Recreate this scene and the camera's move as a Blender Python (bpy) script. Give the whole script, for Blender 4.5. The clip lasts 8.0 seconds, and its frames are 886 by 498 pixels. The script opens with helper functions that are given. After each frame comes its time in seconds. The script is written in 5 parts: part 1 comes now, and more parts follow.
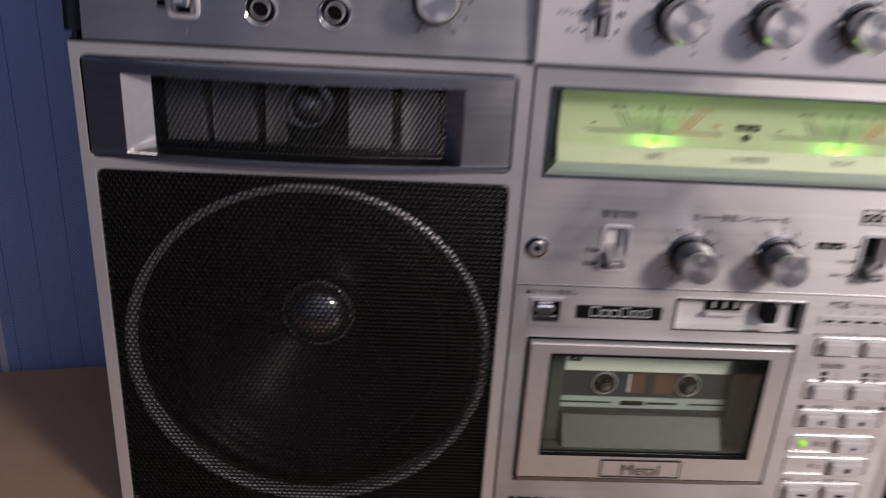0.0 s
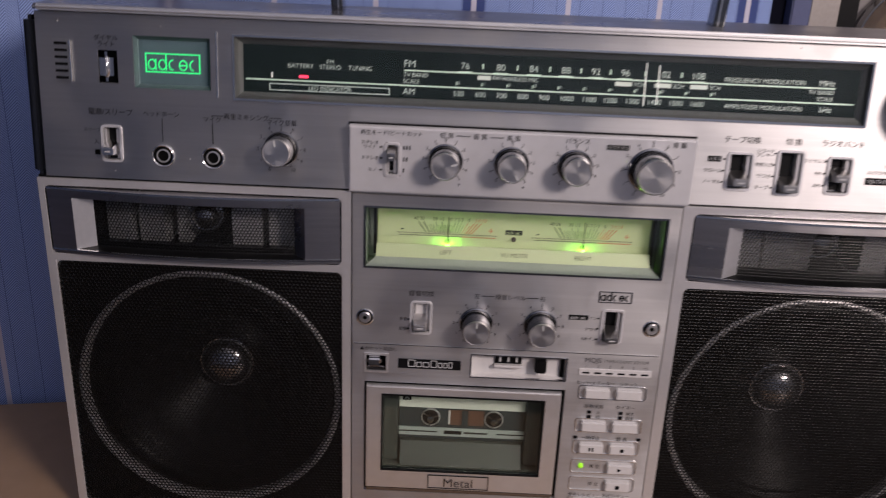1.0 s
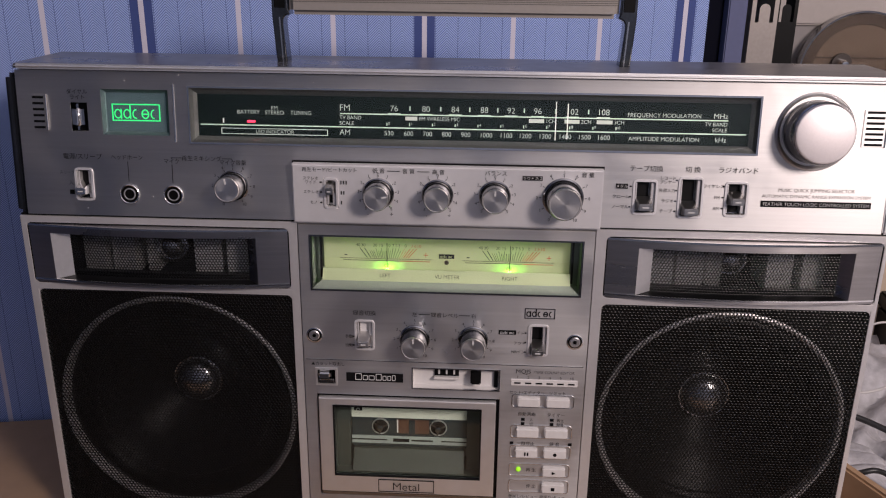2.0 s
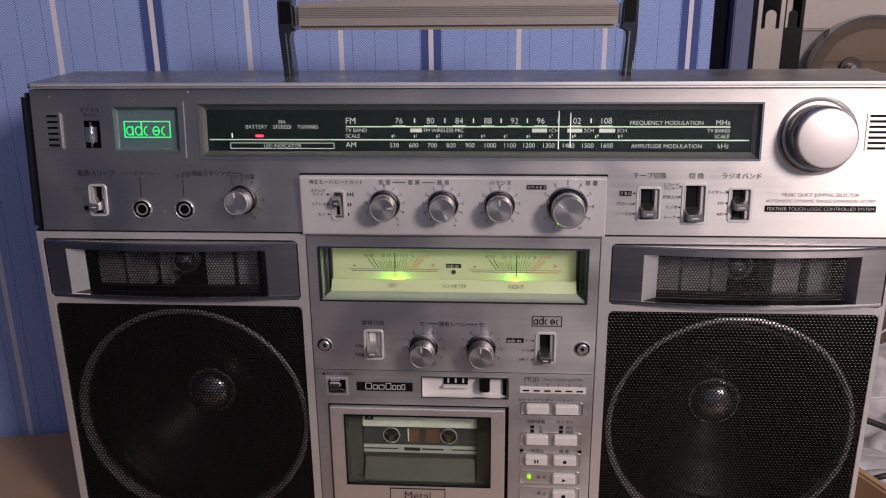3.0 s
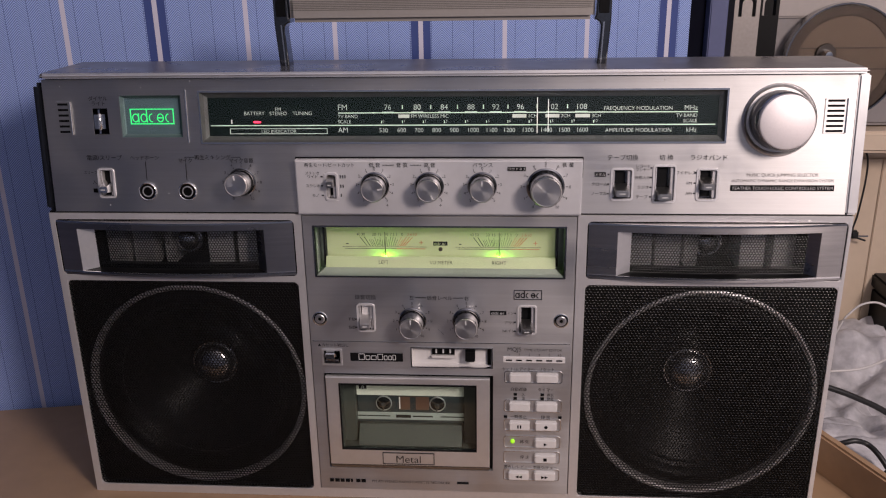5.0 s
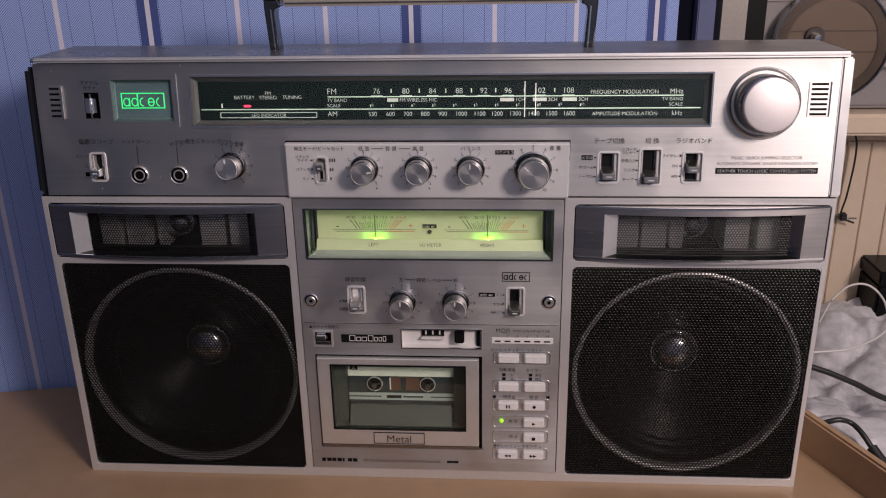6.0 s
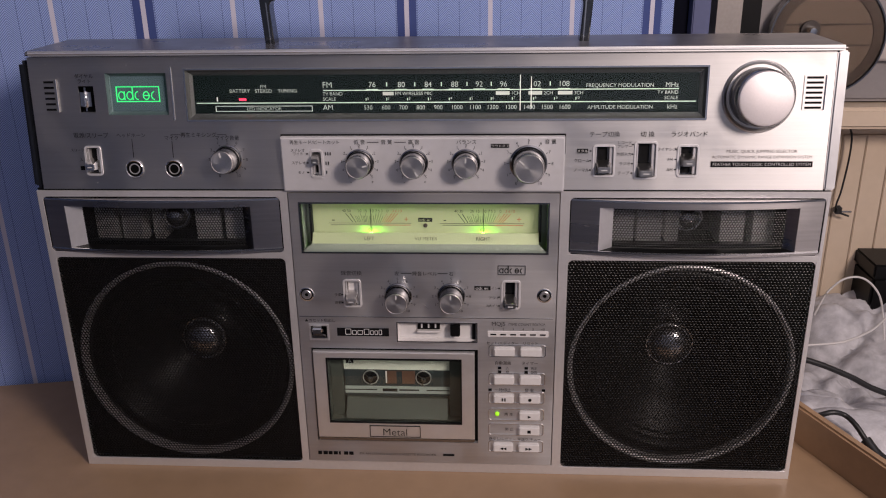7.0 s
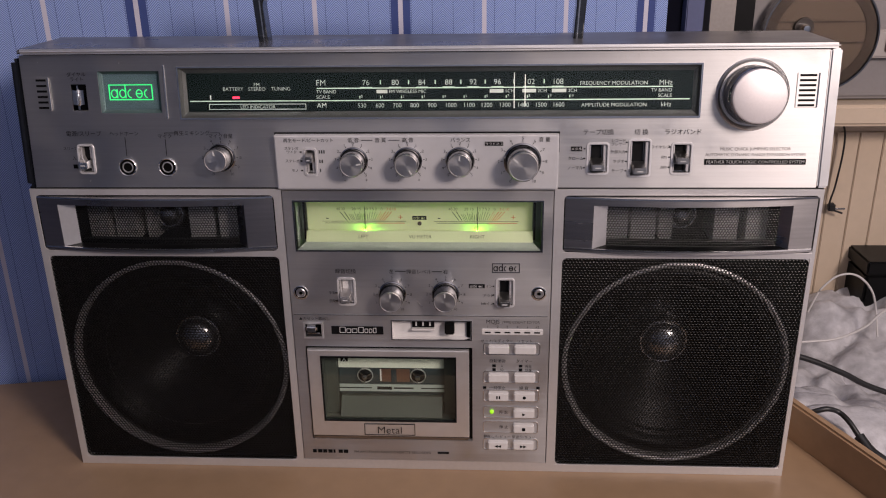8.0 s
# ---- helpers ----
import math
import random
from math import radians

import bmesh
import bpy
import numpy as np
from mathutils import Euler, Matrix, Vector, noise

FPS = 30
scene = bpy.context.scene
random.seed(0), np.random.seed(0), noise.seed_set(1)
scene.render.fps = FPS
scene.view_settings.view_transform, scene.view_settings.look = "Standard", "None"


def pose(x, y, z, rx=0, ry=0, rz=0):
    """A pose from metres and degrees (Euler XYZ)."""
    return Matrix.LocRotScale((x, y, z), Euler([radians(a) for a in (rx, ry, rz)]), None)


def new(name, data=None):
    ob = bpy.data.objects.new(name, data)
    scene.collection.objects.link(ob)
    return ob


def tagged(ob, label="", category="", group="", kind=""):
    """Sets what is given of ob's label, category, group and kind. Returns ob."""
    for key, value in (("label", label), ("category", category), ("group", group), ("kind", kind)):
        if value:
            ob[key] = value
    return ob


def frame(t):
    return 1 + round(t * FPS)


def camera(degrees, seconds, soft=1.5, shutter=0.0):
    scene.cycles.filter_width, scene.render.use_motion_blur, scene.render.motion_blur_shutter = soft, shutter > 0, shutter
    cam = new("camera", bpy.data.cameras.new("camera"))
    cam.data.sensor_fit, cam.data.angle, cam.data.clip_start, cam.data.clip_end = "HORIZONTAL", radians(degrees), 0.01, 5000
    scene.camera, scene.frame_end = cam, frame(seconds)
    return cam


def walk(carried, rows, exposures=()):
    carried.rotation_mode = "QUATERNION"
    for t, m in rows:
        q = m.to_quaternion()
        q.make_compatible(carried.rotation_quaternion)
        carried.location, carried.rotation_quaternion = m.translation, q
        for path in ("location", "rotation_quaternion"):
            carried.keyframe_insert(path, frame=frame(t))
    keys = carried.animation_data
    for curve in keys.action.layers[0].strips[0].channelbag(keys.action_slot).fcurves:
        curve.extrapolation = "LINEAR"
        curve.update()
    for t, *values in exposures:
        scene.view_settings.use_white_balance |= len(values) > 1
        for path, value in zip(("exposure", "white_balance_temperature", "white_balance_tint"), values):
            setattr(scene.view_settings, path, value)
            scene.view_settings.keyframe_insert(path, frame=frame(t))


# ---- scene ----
cam = camera(55.2, 8.0, soft=1.1, shutter=0.5)
# seconds, x, y, z, rx, ry, rz of the eye
ROWS = [
    (0.0, -0.1517, -0.3478, 0.3079, 66.34, -3.14, -1.80),
    (0.5, -0.0969, -0.4400, 0.3556, 69.14, -2.86, -0.75),
    (1.0, -0.0394, -0.4837, 0.3863, 69.52, -2.28, 1.30),
    (1.5, 0.0007, -0.5185, 0.4062, 70.23, -1.51, 2.11),
    (3.0, 0.0314, -0.5392, 0.4086, 71.74, 0.62, 3.77),
    (3.5, 0.0264, -0.5350, 0.4044, 71.86, 0.60, 3.91),
    (4.0, 0.0296, -0.5391, 0.3996, 71.68, 0.59, 3.92),
    (4.5, 0.0387, -0.5609, 0.4108, 71.33, 0.85, 3.98),
    (6.0, 0.0514, -0.5834, 0.4174, 69.65, 0.95, 3.62),
    (6.5, 0.0542, -0.5837, 0.4174, 69.34, 0.96, 3.56),
    (7.0, 0.0519, -0.5840, 0.4175, 69.22, 0.91, 3.37),
    (7.5, 0.0514, -0.5836, 0.4183, 69.12, 0.92, 3.17),
    (8.0, 0.0524, -0.5836, 0.4178, 69.04, 0.89, 3.01),
]
walk(cam, [(t, pose(*row)) for t, *row in ROWS],
     [(0.0, 0.10, 6150, 9), (0.5, -0.04, 6250, 10), (1.0, -0.03, 6350, 11), (1.5, 0.0, 6400, 11), (3.0, 0.0, 6500, 12), (4.5, 0.0, 6500, 12), (8.0, 0.0, 6550, 11)])

# ---- light ----
world = bpy.data.worlds.new("room_air")
scene.world = world
world.use_nodes = True
world.node_tree.nodes["Background"].inputs[0].default_value = (0.75, 0.72, 0.8, 1)
world.node_tree.nodes["Background"].inputs[1].default_value = 0.02

lamp_data = bpy.data.lights.new("room_lamp", "POINT")
lamp_data.shadow_soft_size = 0.14
lamp_data.energy, lamp_data.color = 52.0, (1.0, 0.84, 0.78)
room_lamp = new("room_lamp", lamp_data)
room_lamp.location = (0.81, -0.98, 0.85)
scene.view_settings.exposure = 0.0


# ---- materials ----
def material(name, base, rough=0.5, metal=0.0, vary=0.12, scale=40.0, bump=0.0, bump_scale=400.0, emit=None, power=0.0, stretch=(1, 1, 1), coat=0.0, aniso=0.0, spec=0.5, smudge=0.0):
    """A node material: base colour broken up by two noises, with an optional fine relief and glow."""
    m = bpy.data.materials.new(name)
    m.use_nodes = True
    nt = m.node_tree
    bsdf = nt.nodes["Principled BSDF"]
    bsdf.inputs["Roughness"].default_value = rough
    bsdf.inputs["Metallic"].default_value = metal
    bsdf.inputs["Coat Weight"].default_value = coat
    bsdf.inputs["Specular IOR Level"].default_value = spec
    coord = nt.nodes.new("ShaderNodeTexCoord")
    mapping = nt.nodes.new("ShaderNodeMapping")
    mapping.inputs["Scale"].default_value = stretch
    nt.links.new(coord.outputs["Object"], mapping.inputs[0])
    fine, coarse = nt.nodes.new("ShaderNodeTexNoise"), nt.nodes.new("ShaderNodeTexNoise")
    fine.inputs["Scale"].default_value, fine.inputs["Detail"].default_value = scale * 12, 4
    coarse.inputs["Scale"].default_value, coarse.inputs["Detail"].default_value = scale * 0.5, 5
    add = nt.nodes.new("ShaderNodeMath")
    add.operation = "ADD"
    for i, n in enumerate((fine, coarse)):
        nt.links.new(mapping.outputs[0], n.inputs["Vector"])
        nt.links.new(n.outputs[0], add.inputs[i])
    ramp = nt.nodes.new("ShaderNodeMapRange")
    ramp.inputs["From Min"].default_value, ramp.inputs["From Max"].default_value = 0.6, 1.4
    ramp.inputs["To Min"].default_value, ramp.inputs["To Max"].default_value = 1 - vary, 1 + vary
    nt.links.new(add.outputs[0], ramp.inputs[0])
    mix = nt.nodes.new("ShaderNodeVectorMath")
    mix.operation = "SCALE"
    mix.inputs[0].default_value = base[:3]
    nt.links.new(ramp.outputs[0], mix.inputs["Scale"])
    nt.links.new(mix.outputs[0], bsdf.inputs["Base Color"])
    rr = nt.nodes.new("ShaderNodeMapRange")
    rr.inputs["To Min"].default_value, rr.inputs["To Max"].default_value = max(0.02, rough * 0.9), min(1, rough * 1.1)
    nt.links.new(coarse.outputs[0], rr.inputs[0])
    gloss = rr.outputs[0]
    if smudge:
        wiped = nt.nodes.new("ShaderNodeTexNoise")
        wiped.inputs["Scale"].default_value, wiped.inputs["Detail"].default_value = 16, 8
        wiped.inputs["Distortion"].default_value = 0.6
        nt.links.new(coord.outputs["Object"], wiped.inputs["Vector"])
        film = nt.nodes.new("ShaderNodeMapRange")
        film.inputs["From Min"].default_value, film.inputs["From Max"].default_value = 0.35, 0.65
        film.inputs["To Min"].default_value, film.inputs["To Max"].default_value = -smudge, smudge
        nt.links.new(wiped.outputs[0], film.inputs[0])
        both = nt.nodes.new("ShaderNodeMath")
        both.operation = "ADD"
        nt.links.new(gloss, both.inputs[0])
        nt.links.new(film.outputs[0], both.inputs[1])
        gloss = both.outputs[0]
    nt.links.new(gloss, bsdf.inputs["Roughness"])
    if bump:
        grain = nt.nodes.new("ShaderNodeTexNoise")
        grain.inputs["Scale"].default_value = bump_scale
        nt.links.new(mapping.outputs[0], grain.inputs["Vector"])
        b = nt.nodes.new("ShaderNodeBump")
        b.inputs["Strength"].default_value, b.inputs["Distance"].default_value = bump, 0.0005
        nt.links.new(grain.outputs[0], b.inputs["Height"])
        nt.links.new(b.outputs[0], bsdf.inputs["Normal"])
    if aniso:
        bsdf.inputs["Anisotropic"].default_value = aniso
        tangent = nt.nodes.new("ShaderNodeTangent")
        tangent.direction_type, tangent.uv_map = "UV_MAP", "brush"
        nt.links.new(tangent.outputs[0], bsdf.inputs["Tangent"])
    if emit:
        bsdf.inputs["Emission Color"].default_value = (*emit, 1)
        bsdf.inputs["Emission Strength"].default_value = power
    return m


def glass(name, tint=(1, 1, 1), rough=0.0):
    m = bpy.data.materials.new(name)
    m.use_nodes = True
    b = m.node_tree.nodes["Principled BSDF"]
    b.inputs["Base Color"].default_value = (*tint, 1)
    b.inputs["Roughness"].default_value = rough
    b.inputs["Transmission Weight"].default_value = 1.0
    b.inputs["IOR"].default_value = 1.45
    return m


LEVER = material("polished_grey_lever", (0.45, 0.44, 0.43), 0.3, 1.0, 0.05, 40)
STEEL = material("brushed_steel", (0.65, 0.637, 0.632), 0.49, 1.0, 0.08, 9, 0.0, stretch=(1, 1, 110), aniso=0.66, smudge=0.10)
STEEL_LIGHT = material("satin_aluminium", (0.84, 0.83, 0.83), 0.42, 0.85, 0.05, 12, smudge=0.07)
PANEL_LIGHT = material("satin_control_panel", (0.84, 0.825, 0.83), 0.4, 0.5, 0.05, 12, smudge=0.07)
STEEL_DARK = material("dark_brushed_trim", (0.46, 0.44, 0.44), 0.30, 1.0, 0.16, 9, stretch=(1, 1, 90), aniso=0.8, smudge=0.06)
SILVER = material("silver_painted_plastic", (0.72, 0.70, 0.70), 0.40, 0.6, 0.05, 25, 0.15, 900, smudge=0.07)
TOP_COVER = material("grey_silver_cover", (0.19, 0.18, 0.18), 0.31, 0.6, 0.08, 12, 0.1, 700, smudge=0.08)
CHROME = material("chrome", (0.8, 0.8, 0.8), 0.12, 1.0, 0.04, 30)
CHROME_DARK = material("dark_chrome", (0.33, 0.33, 0.34), 0.2, 1.0, 0.12, 40)
BLACK = material("black_plastic", (0.005, 0.005, 0.0055), 0.4, 0.0, 0.2, 40, 0.1, 900, spec=0.18)
CAP_BLACK = material("blue_black_end_plastic", (0.012, 0.014, 0.02), 0.38, 0.0, 0.3, 40, 0.15, 700, spec=0.5)
CAVITY = material("dark_cavity", (0.004, 0.004, 0.004), 0.6, 0.0, 0.2, 40, spec=0.1)
MESH = material("black_painted_mesh", (0.001, 0.001, 0.0011), 0.6, 0.0, 0.2, 60, spec=0.03)
CONE = material("black_paper_cone", (0.010, 0.010, 0.0105), 0.36, 0.0, 0.25, 60, 0.2, 1200, spec=0.3)
RUBBER = material("black_rubber", (0.005, 0.005, 0.005), 0.4, 0.0, 0.2, 50, spec=0.3)
BAFFLE = material("black_baffle_board", (0.009, 0.009, 0.0095), 0.5, 0.0, 0.15, 50, 0.2, 900, spec=0.2)
# shinier metal given to the hole rims to make glints on the black mesh
HOLE_EDGE = material("glinting_hole_edge", (0.088, 0.087, 0.087), 0.33, 1.0, 0.15, 60)
RING = material("grey_metal_ring", (0.92, 0.90, 0.90), 0.42, 0.5, 0.06, 50)
DOME = material("glossy_dust_cap", (0.8, 0.8, 0.8), 0.2, 0.95, 0.1, 50)
REVEAL = material("satin_horn_reveal", (0.72, 0.71, 0.72), 0.36, 0.75, 0.06, 30)
FIN = material("grey_horn_plastic", (0.9, 0.9, 0.9), 0.4, 0.5, 0.08, 40)
DIAL_BLACK = material("black_dial_plate", (0.003, 0.006, 0.005), 0.4, 0.0, 0.1, 30, spec=0.05, emit=(0.25, 1.0, 0.6), power=0.002)
DIAL_TEXT = material("lit_dial_print", (0.4, 0.46, 0.43), 0.6, 0.0, 0.02, 30, emit=(0.7, 0.92, 0.8), power=0.2)
DIAL_LINE = material("lit_dial_line", (0.4, 0.5, 0.42), 0.6, 0.0, 0.02, 30, emit=(0.6, 0.95, 0.7), power=0.24)
DIAL_BLOCK = material("lit_dial_block", (0.42, 0.46, 0.43), 0.6, 0.0, 0.02, 30, emit=(0.6, 0.75, 0.62), power=0.12)
DIAL_SIDE = material("dial_inner_bezel", (0.13, 0.14, 0.135), 0.35, 0.6, 0.05, 30)
POINTER = material("dial_pointer", (0.6, 0.62, 0.6), 0.4, 0.0, 0.02, 30, emit=(0.9, 1.0, 0.9), power=0.2)
GREEN_PRINT = material("lit_green_print", (0.05, 0.4, 0.12), 0.5, 0.0, 0.02, 30, emit=(0.0, 0.9, 0.22), power=0.9)
WINDOW_TEAL = material("teal_indicator_plate", (0.055, 0.085, 0.095), 0.3, 0.0, 0.1, 30, emit=(0.05, 0.11, 0.13), power=0.12)
WINDOW_SIDE = material("teal_window_bezel", (0.10, 0.15, 0.155), 0.35, 0.2, 0.06, 30)
LED_RED = material("red_led", (0.6, 0.02, 0.04), 0.4, 0.0, 0.02, 30, emit=(1.0, 0.04, 0.10), power=2.2)
LED_GREEN = material("green_led", (0.3, 0.6, 0.05), 0.4, 0.0, 0.02, 30, emit=(0.35, 0.9, 0.0), power=0.7)
VU_PLATE = material("lit_meter_plate", (0.33, 0.39, 0.23), 0.6, 0.0, 0.03, 30, emit=(0.60, 0.68, 0.28), power=0.09)
VU_LEDGE = material("meter_ledge", (0.29, 0.345, 0.21), 0.5, 0.0, 0.03, 30, emit=(0.60, 0.70, 0.28), power=0.07)
VU_SIDE = material("pale_meter_bezel", (0.20, 0.24, 0.205), 0.4, 0.1, 0.04, 30)
VU_BULB = material("green_meter_bulb", (0.3, 0.8, 0.1), 0.5, 0.0, 0.02, 30, emit=(0.35, 1.0, 0.03), power=2.0)
INK = material("black_print", (0.008, 0.008, 0.009), 0.6, 0.0, 0.05, 30, spec=0.08)
INK_GREY = material("grey_print", (0.018, 0.018, 0.019), 0.6, 0.0, 0.05, 30, spec=0.1)
INK_FADED = material("faded_grey_print", (0.22, 0.2, 0.2), 0.5, 0.2, 0.05, 30)
INK_RED = material("red_print", (0.42, 0.08, 0.03), 0.6, 0.0, 0.05, 30)
PRINT_WHITE = material("white_print", (0.6, 0.6, 0.6), 0.6, 0.0, 0.05, 30)
WHITE = material("white_plastic", (0.72, 0.7, 0.69), 0.4, 0.0, 0.05, 30)
KNOB = material("spun_aluminium", (0.74, 0.72, 0.71), 0.38, 1.0, 0.06, 60, aniso=0.5)
KNOB_BIG = material("satin_tuning_knob", (0.88, 0.83, 0.83), 0.58, 0.9, 0.04, 60)
TAPE_SHELL = material("tape_shell", (0.035, 0.045, 0.05), 0.25, 0.0, 0.08, 60)
TAPE_LABEL = material("tape_label", (0.72, 0.73, 0.66), 0.5, 0.0, 0.04, 60)
TAPE_GREY = material("tape_grey_label", (0.33, 0.36, 0.35), 0.4, 0.0, 0.04, 60)
TAPE_BROWN = material("magnetic_tape", (0.11, 0.055, 0.038), 0.3, 0.0, 0.1, 80)
DECK_GREEN = material("grey_green_deck_well", (0.05, 0.055, 0.05), 0.45, 0.0, 0.08, 30)
GLASS = glass("clear_acrylic")
GLASS_TINT = glass("green_tinted_acrylic", (0.80, 0.88, 0.82))
TABLE = material("tan_laminate", (0.33, 0.215, 0.128), 0.42, 0.0, 0.10, 5, 0.08, 300)
TABLE_EDGE = material("brown_edge_board", (0.36, 0.23, 0.135), 0.5, 0.0, 0.12, 8, 0.08, 300)
# dark base colour stands for a wall that gets little light
SHADED_WALL = material("blue_wall_coloured_dark", (0.10, 0.13, 0.22), 0.9, 0.0, 0.06, 3)
PALE_WALL = material("pale_room_wall", (0.30, 0.35, 0.45), 0.9, 0.0, 0.06, 3)
CEILING_PAINT = material("white_ceiling_paint", (0.72, 0.77, 0.86), 0.9, 0.0, 0.04, 3)
ROOM_WALL = material("plain_room_wall", (0.24, 0.26, 0.31), 0.9, 0.0, 0.06, 3)
ROOM_FLOOR = material("dark_room_floor", (0.045, 0.04, 0.04), 0.5, 0.0, 0.15, 4)
CREAM = material("cream_painted_metal", (0.62, 0.50, 0.38), 0.45, 0.0, 0.05, 8)
HUB_DARK = material("dark_brown_hub", (0.05, 0.04, 0.034), 0.35, 0.0, 0.06, 20)
BRACKET = material("black_chrome_bracket", (0.17, 0.175, 0.18), 0.13, 1.0, 0.2, 40)
GRIP = material("grey_grip", (0.33, 0.305, 0.285), 0.5, 0.2, 0.06, 30)
GRIP_GROOVE = material("dull_grip_groove", (0.15, 0.14, 0.13), 0.6, 0.1, 0.06, 30)
GREY_DECK = material("grey_machine_plastic", (0.27, 0.25, 0.25), 0.4, 0.1, 0.06, 15)
PALE_DECK = material("pale_machine_panel", (0.42, 0.38, 0.36), 0.45, 0.0, 0.05, 15)
UPRIGHT = material("galvanised_upright", (0.34, 0.31, 0.29), 0.42, 0.7, 0.12, 25)
SMOKE = glass("smoked_clear_plastic", (0.66, 0.60, 0.54))
REEL_TAPE = material("brown_reel_tape", (0.115, 0.095, 0.08), 0.35, 0.0, 0.06, 20)
CLOTH = material("grey_white_cloth", (0.50, 0.49, 0.51), 0.9, 0.0, 0.45, 7, 0.8, 420)
WIRE_WHITE = material("white_cable", (0.6, 0.58, 0.57), 0.4, 0.0, 0.05, 60)
WIRE_BLACK = material("black_cable", (0.012, 0.012, 0.013), 0.4, 0.0, 0.1, 60)
BLUE_POST = material("blue_wall_edge", (0.10, 0.115, 0.22), 0.7, 0.0, 0.06, 20)
NAVY = material("navy_gap", (0.002, 0.0025, 0.008), 0.8, 0.0, 0.1, 20, spec=0.1)


THREAD = 0.0021


def wallpaper():
    """Blue paper with a herringbone weave, pale pinstripes and navy bands, laid out along the wall's own x."""
    m = bpy.data.materials.new("blue_striped_wallpaper")
    m.use_nodes = True
    nt = m.node_tree
    L = nt.links.new
    bsdf = nt.nodes["Principled BSDF"]
    bsdf.inputs["Roughness"].default_value = 0.75

    def node(op, a, b=None, c=None):
        n = nt.nodes.new("ShaderNodeMath")
        n.operation = op
        for i, v in enumerate((a, b, c)):
            if v is None:
                continue
            if isinstance(v, (int, float)):
                n.inputs[i].default_value = v
            else:
                L(v, n.inputs[i])
        return n.outputs[0]

    coord = nt.nodes.new("ShaderNodeTexCoord")
    sep = nt.nodes.new("ShaderNodeSeparateXYZ")
    L(coord.outputs["Object"], sep.inputs[0])
    u, v = sep.outputs[0], sep.outputs[2]
    # chevron columns 19 mm wide, four to a pinstripe, with fine slanting threads
    column = node("PINGPONG", u, 0.0769 / 8)
    wave = node("SINE", node("MULTIPLY", node("ADD", v, column), 2 * math.pi / THREAD))
    thread = node("POWER", node("MULTIPLY_ADD", wave, 0.5, 0.5), 0.6)
    seam = node("GREATER_THAN", column, 0.0769 / 8 - 0.00025)
    # pinstripes every 77 mm, a navy band round every third
    step = node("SUBTRACT", node("MODULO", node("ADD", u, 10 * 0.0769 + 0.0769 / 2), 0.0769), 0.0769 / 2)
    stripe = node("LESS_THAN", node("ABSOLUTE", step), 0.0021)
    step3 = node("SUBTRACT", node("MODULO", node("ADD", u, 10 * 0.2307 + 0.2307 / 2), 0.2307), 0.2307 / 2)
    band = node("LESS_THAN", node("ABSOLUTE", step3), 0.0088)
    noise_t = nt.nodes.new("ShaderNodeTexNoise")
    noise_t.inputs["Scale"].default_value = 6
    L(coord.outputs["Object"], noise_t.inputs["Vector"])

    def mix(fac, a, b):
        n = nt.nodes.new("ShaderNodeMix")
        n.data_type = "RGBA"
        for key, val in ((0, fac), (6, a), (7, b)):
            if isinstance(val, tuple):
                n.inputs[key].default_value = (*val, 1)
            else:
                L(val, n.inputs[key])
        return n.outputs[2]

    weave = mix(thread, (0.07, 0.115, 0.33), (0.385, 0.51, 0.87))
    weave = mix(seam, weave, (0.10, 0.15, 0.38))
    weave = mix(band, weave, (0.045, 0.075, 0.25))
    weave = mix(stripe, weave, (0.64, 0.62, 0.73))
    scaled = nt.nodes.new("ShaderNodeVectorMath")
    scaled.operation = "SCALE"
    L(weave, scaled.inputs[0])
    L(node("MULTIPLY_ADD", noise_t.outputs[0], 0.3, 0.85), scaled.inputs["Scale"])
    L(scaled.outputs[0], bsdf.inputs["Base Color"])
    b = nt.nodes.new("ShaderNodeBump")
    b.inputs["Strength"].default_value, b.inputs["Distance"].default_value = 0.3, 0.0004
    L(thread, b.inputs["Height"])
    L(b.outputs[0], bsdf.inputs["Normal"])
    return m


WALLPAPER = wallpaper()

# ---- builders ----
LEAN = Matrix.Translation((0, 0, 0.2405)) @ Matrix.Rotation(-0.0997, 4, "X") @ Matrix.Translation((0, 0, -0.2405))
FLAT = Matrix.Identity(4)


def part(name, bm, mat, parent=None, label="", m=FLAT, smooth=None, spin=None):
    """Links a bmesh as one mesh object under a thing or a part."""
    bm.transform(m)
    if spin:
        spin = m @ Vector(spin)
    bmesh.ops.recalc_face_normals(bm, faces=bm.faces)
    uv = bm.loops.layers.uv.new("brush")
    for f in bm.faces:
        if smooth:
            f.smooth = True
        if spin:
            mid = f.calc_center_median() - spin
            turn = math.atan2(mid.z, mid.x)
        for lo in f.loops:
            co = lo.vert.co
            if spin:
                d = co - spin
                a = math.atan2(d.z, d.x) if d.x * d.x + d.z * d.z > 1e-9 else turn
                lo[uv].uv = ((a - turn + math.pi) % (2 * math.pi) + turn, math.hypot(d.x, d.z) * 100 + d.y * 7)
            else:
                lo[uv].uv = (co.z + 0.37 * co.y, co.x)
    me = bpy.data.meshes.new(name)
    bm.to_mesh(me)
    bm.free()
    me.materials.append(mat)
    if smooth:
        me.set_sharp_from_angle(angle=radians(smooth))
    ob = new(name, me)
    if parent:
        ob.parent = parent
    if label:
        tagged(ob, label)
    return ob


def thing(name, label, category, at=(0, 0, 0), group=""):
    e = new(name)
    e.empty_display_size = 0.02
    e.location = at
    return tagged(e, label, category, group)


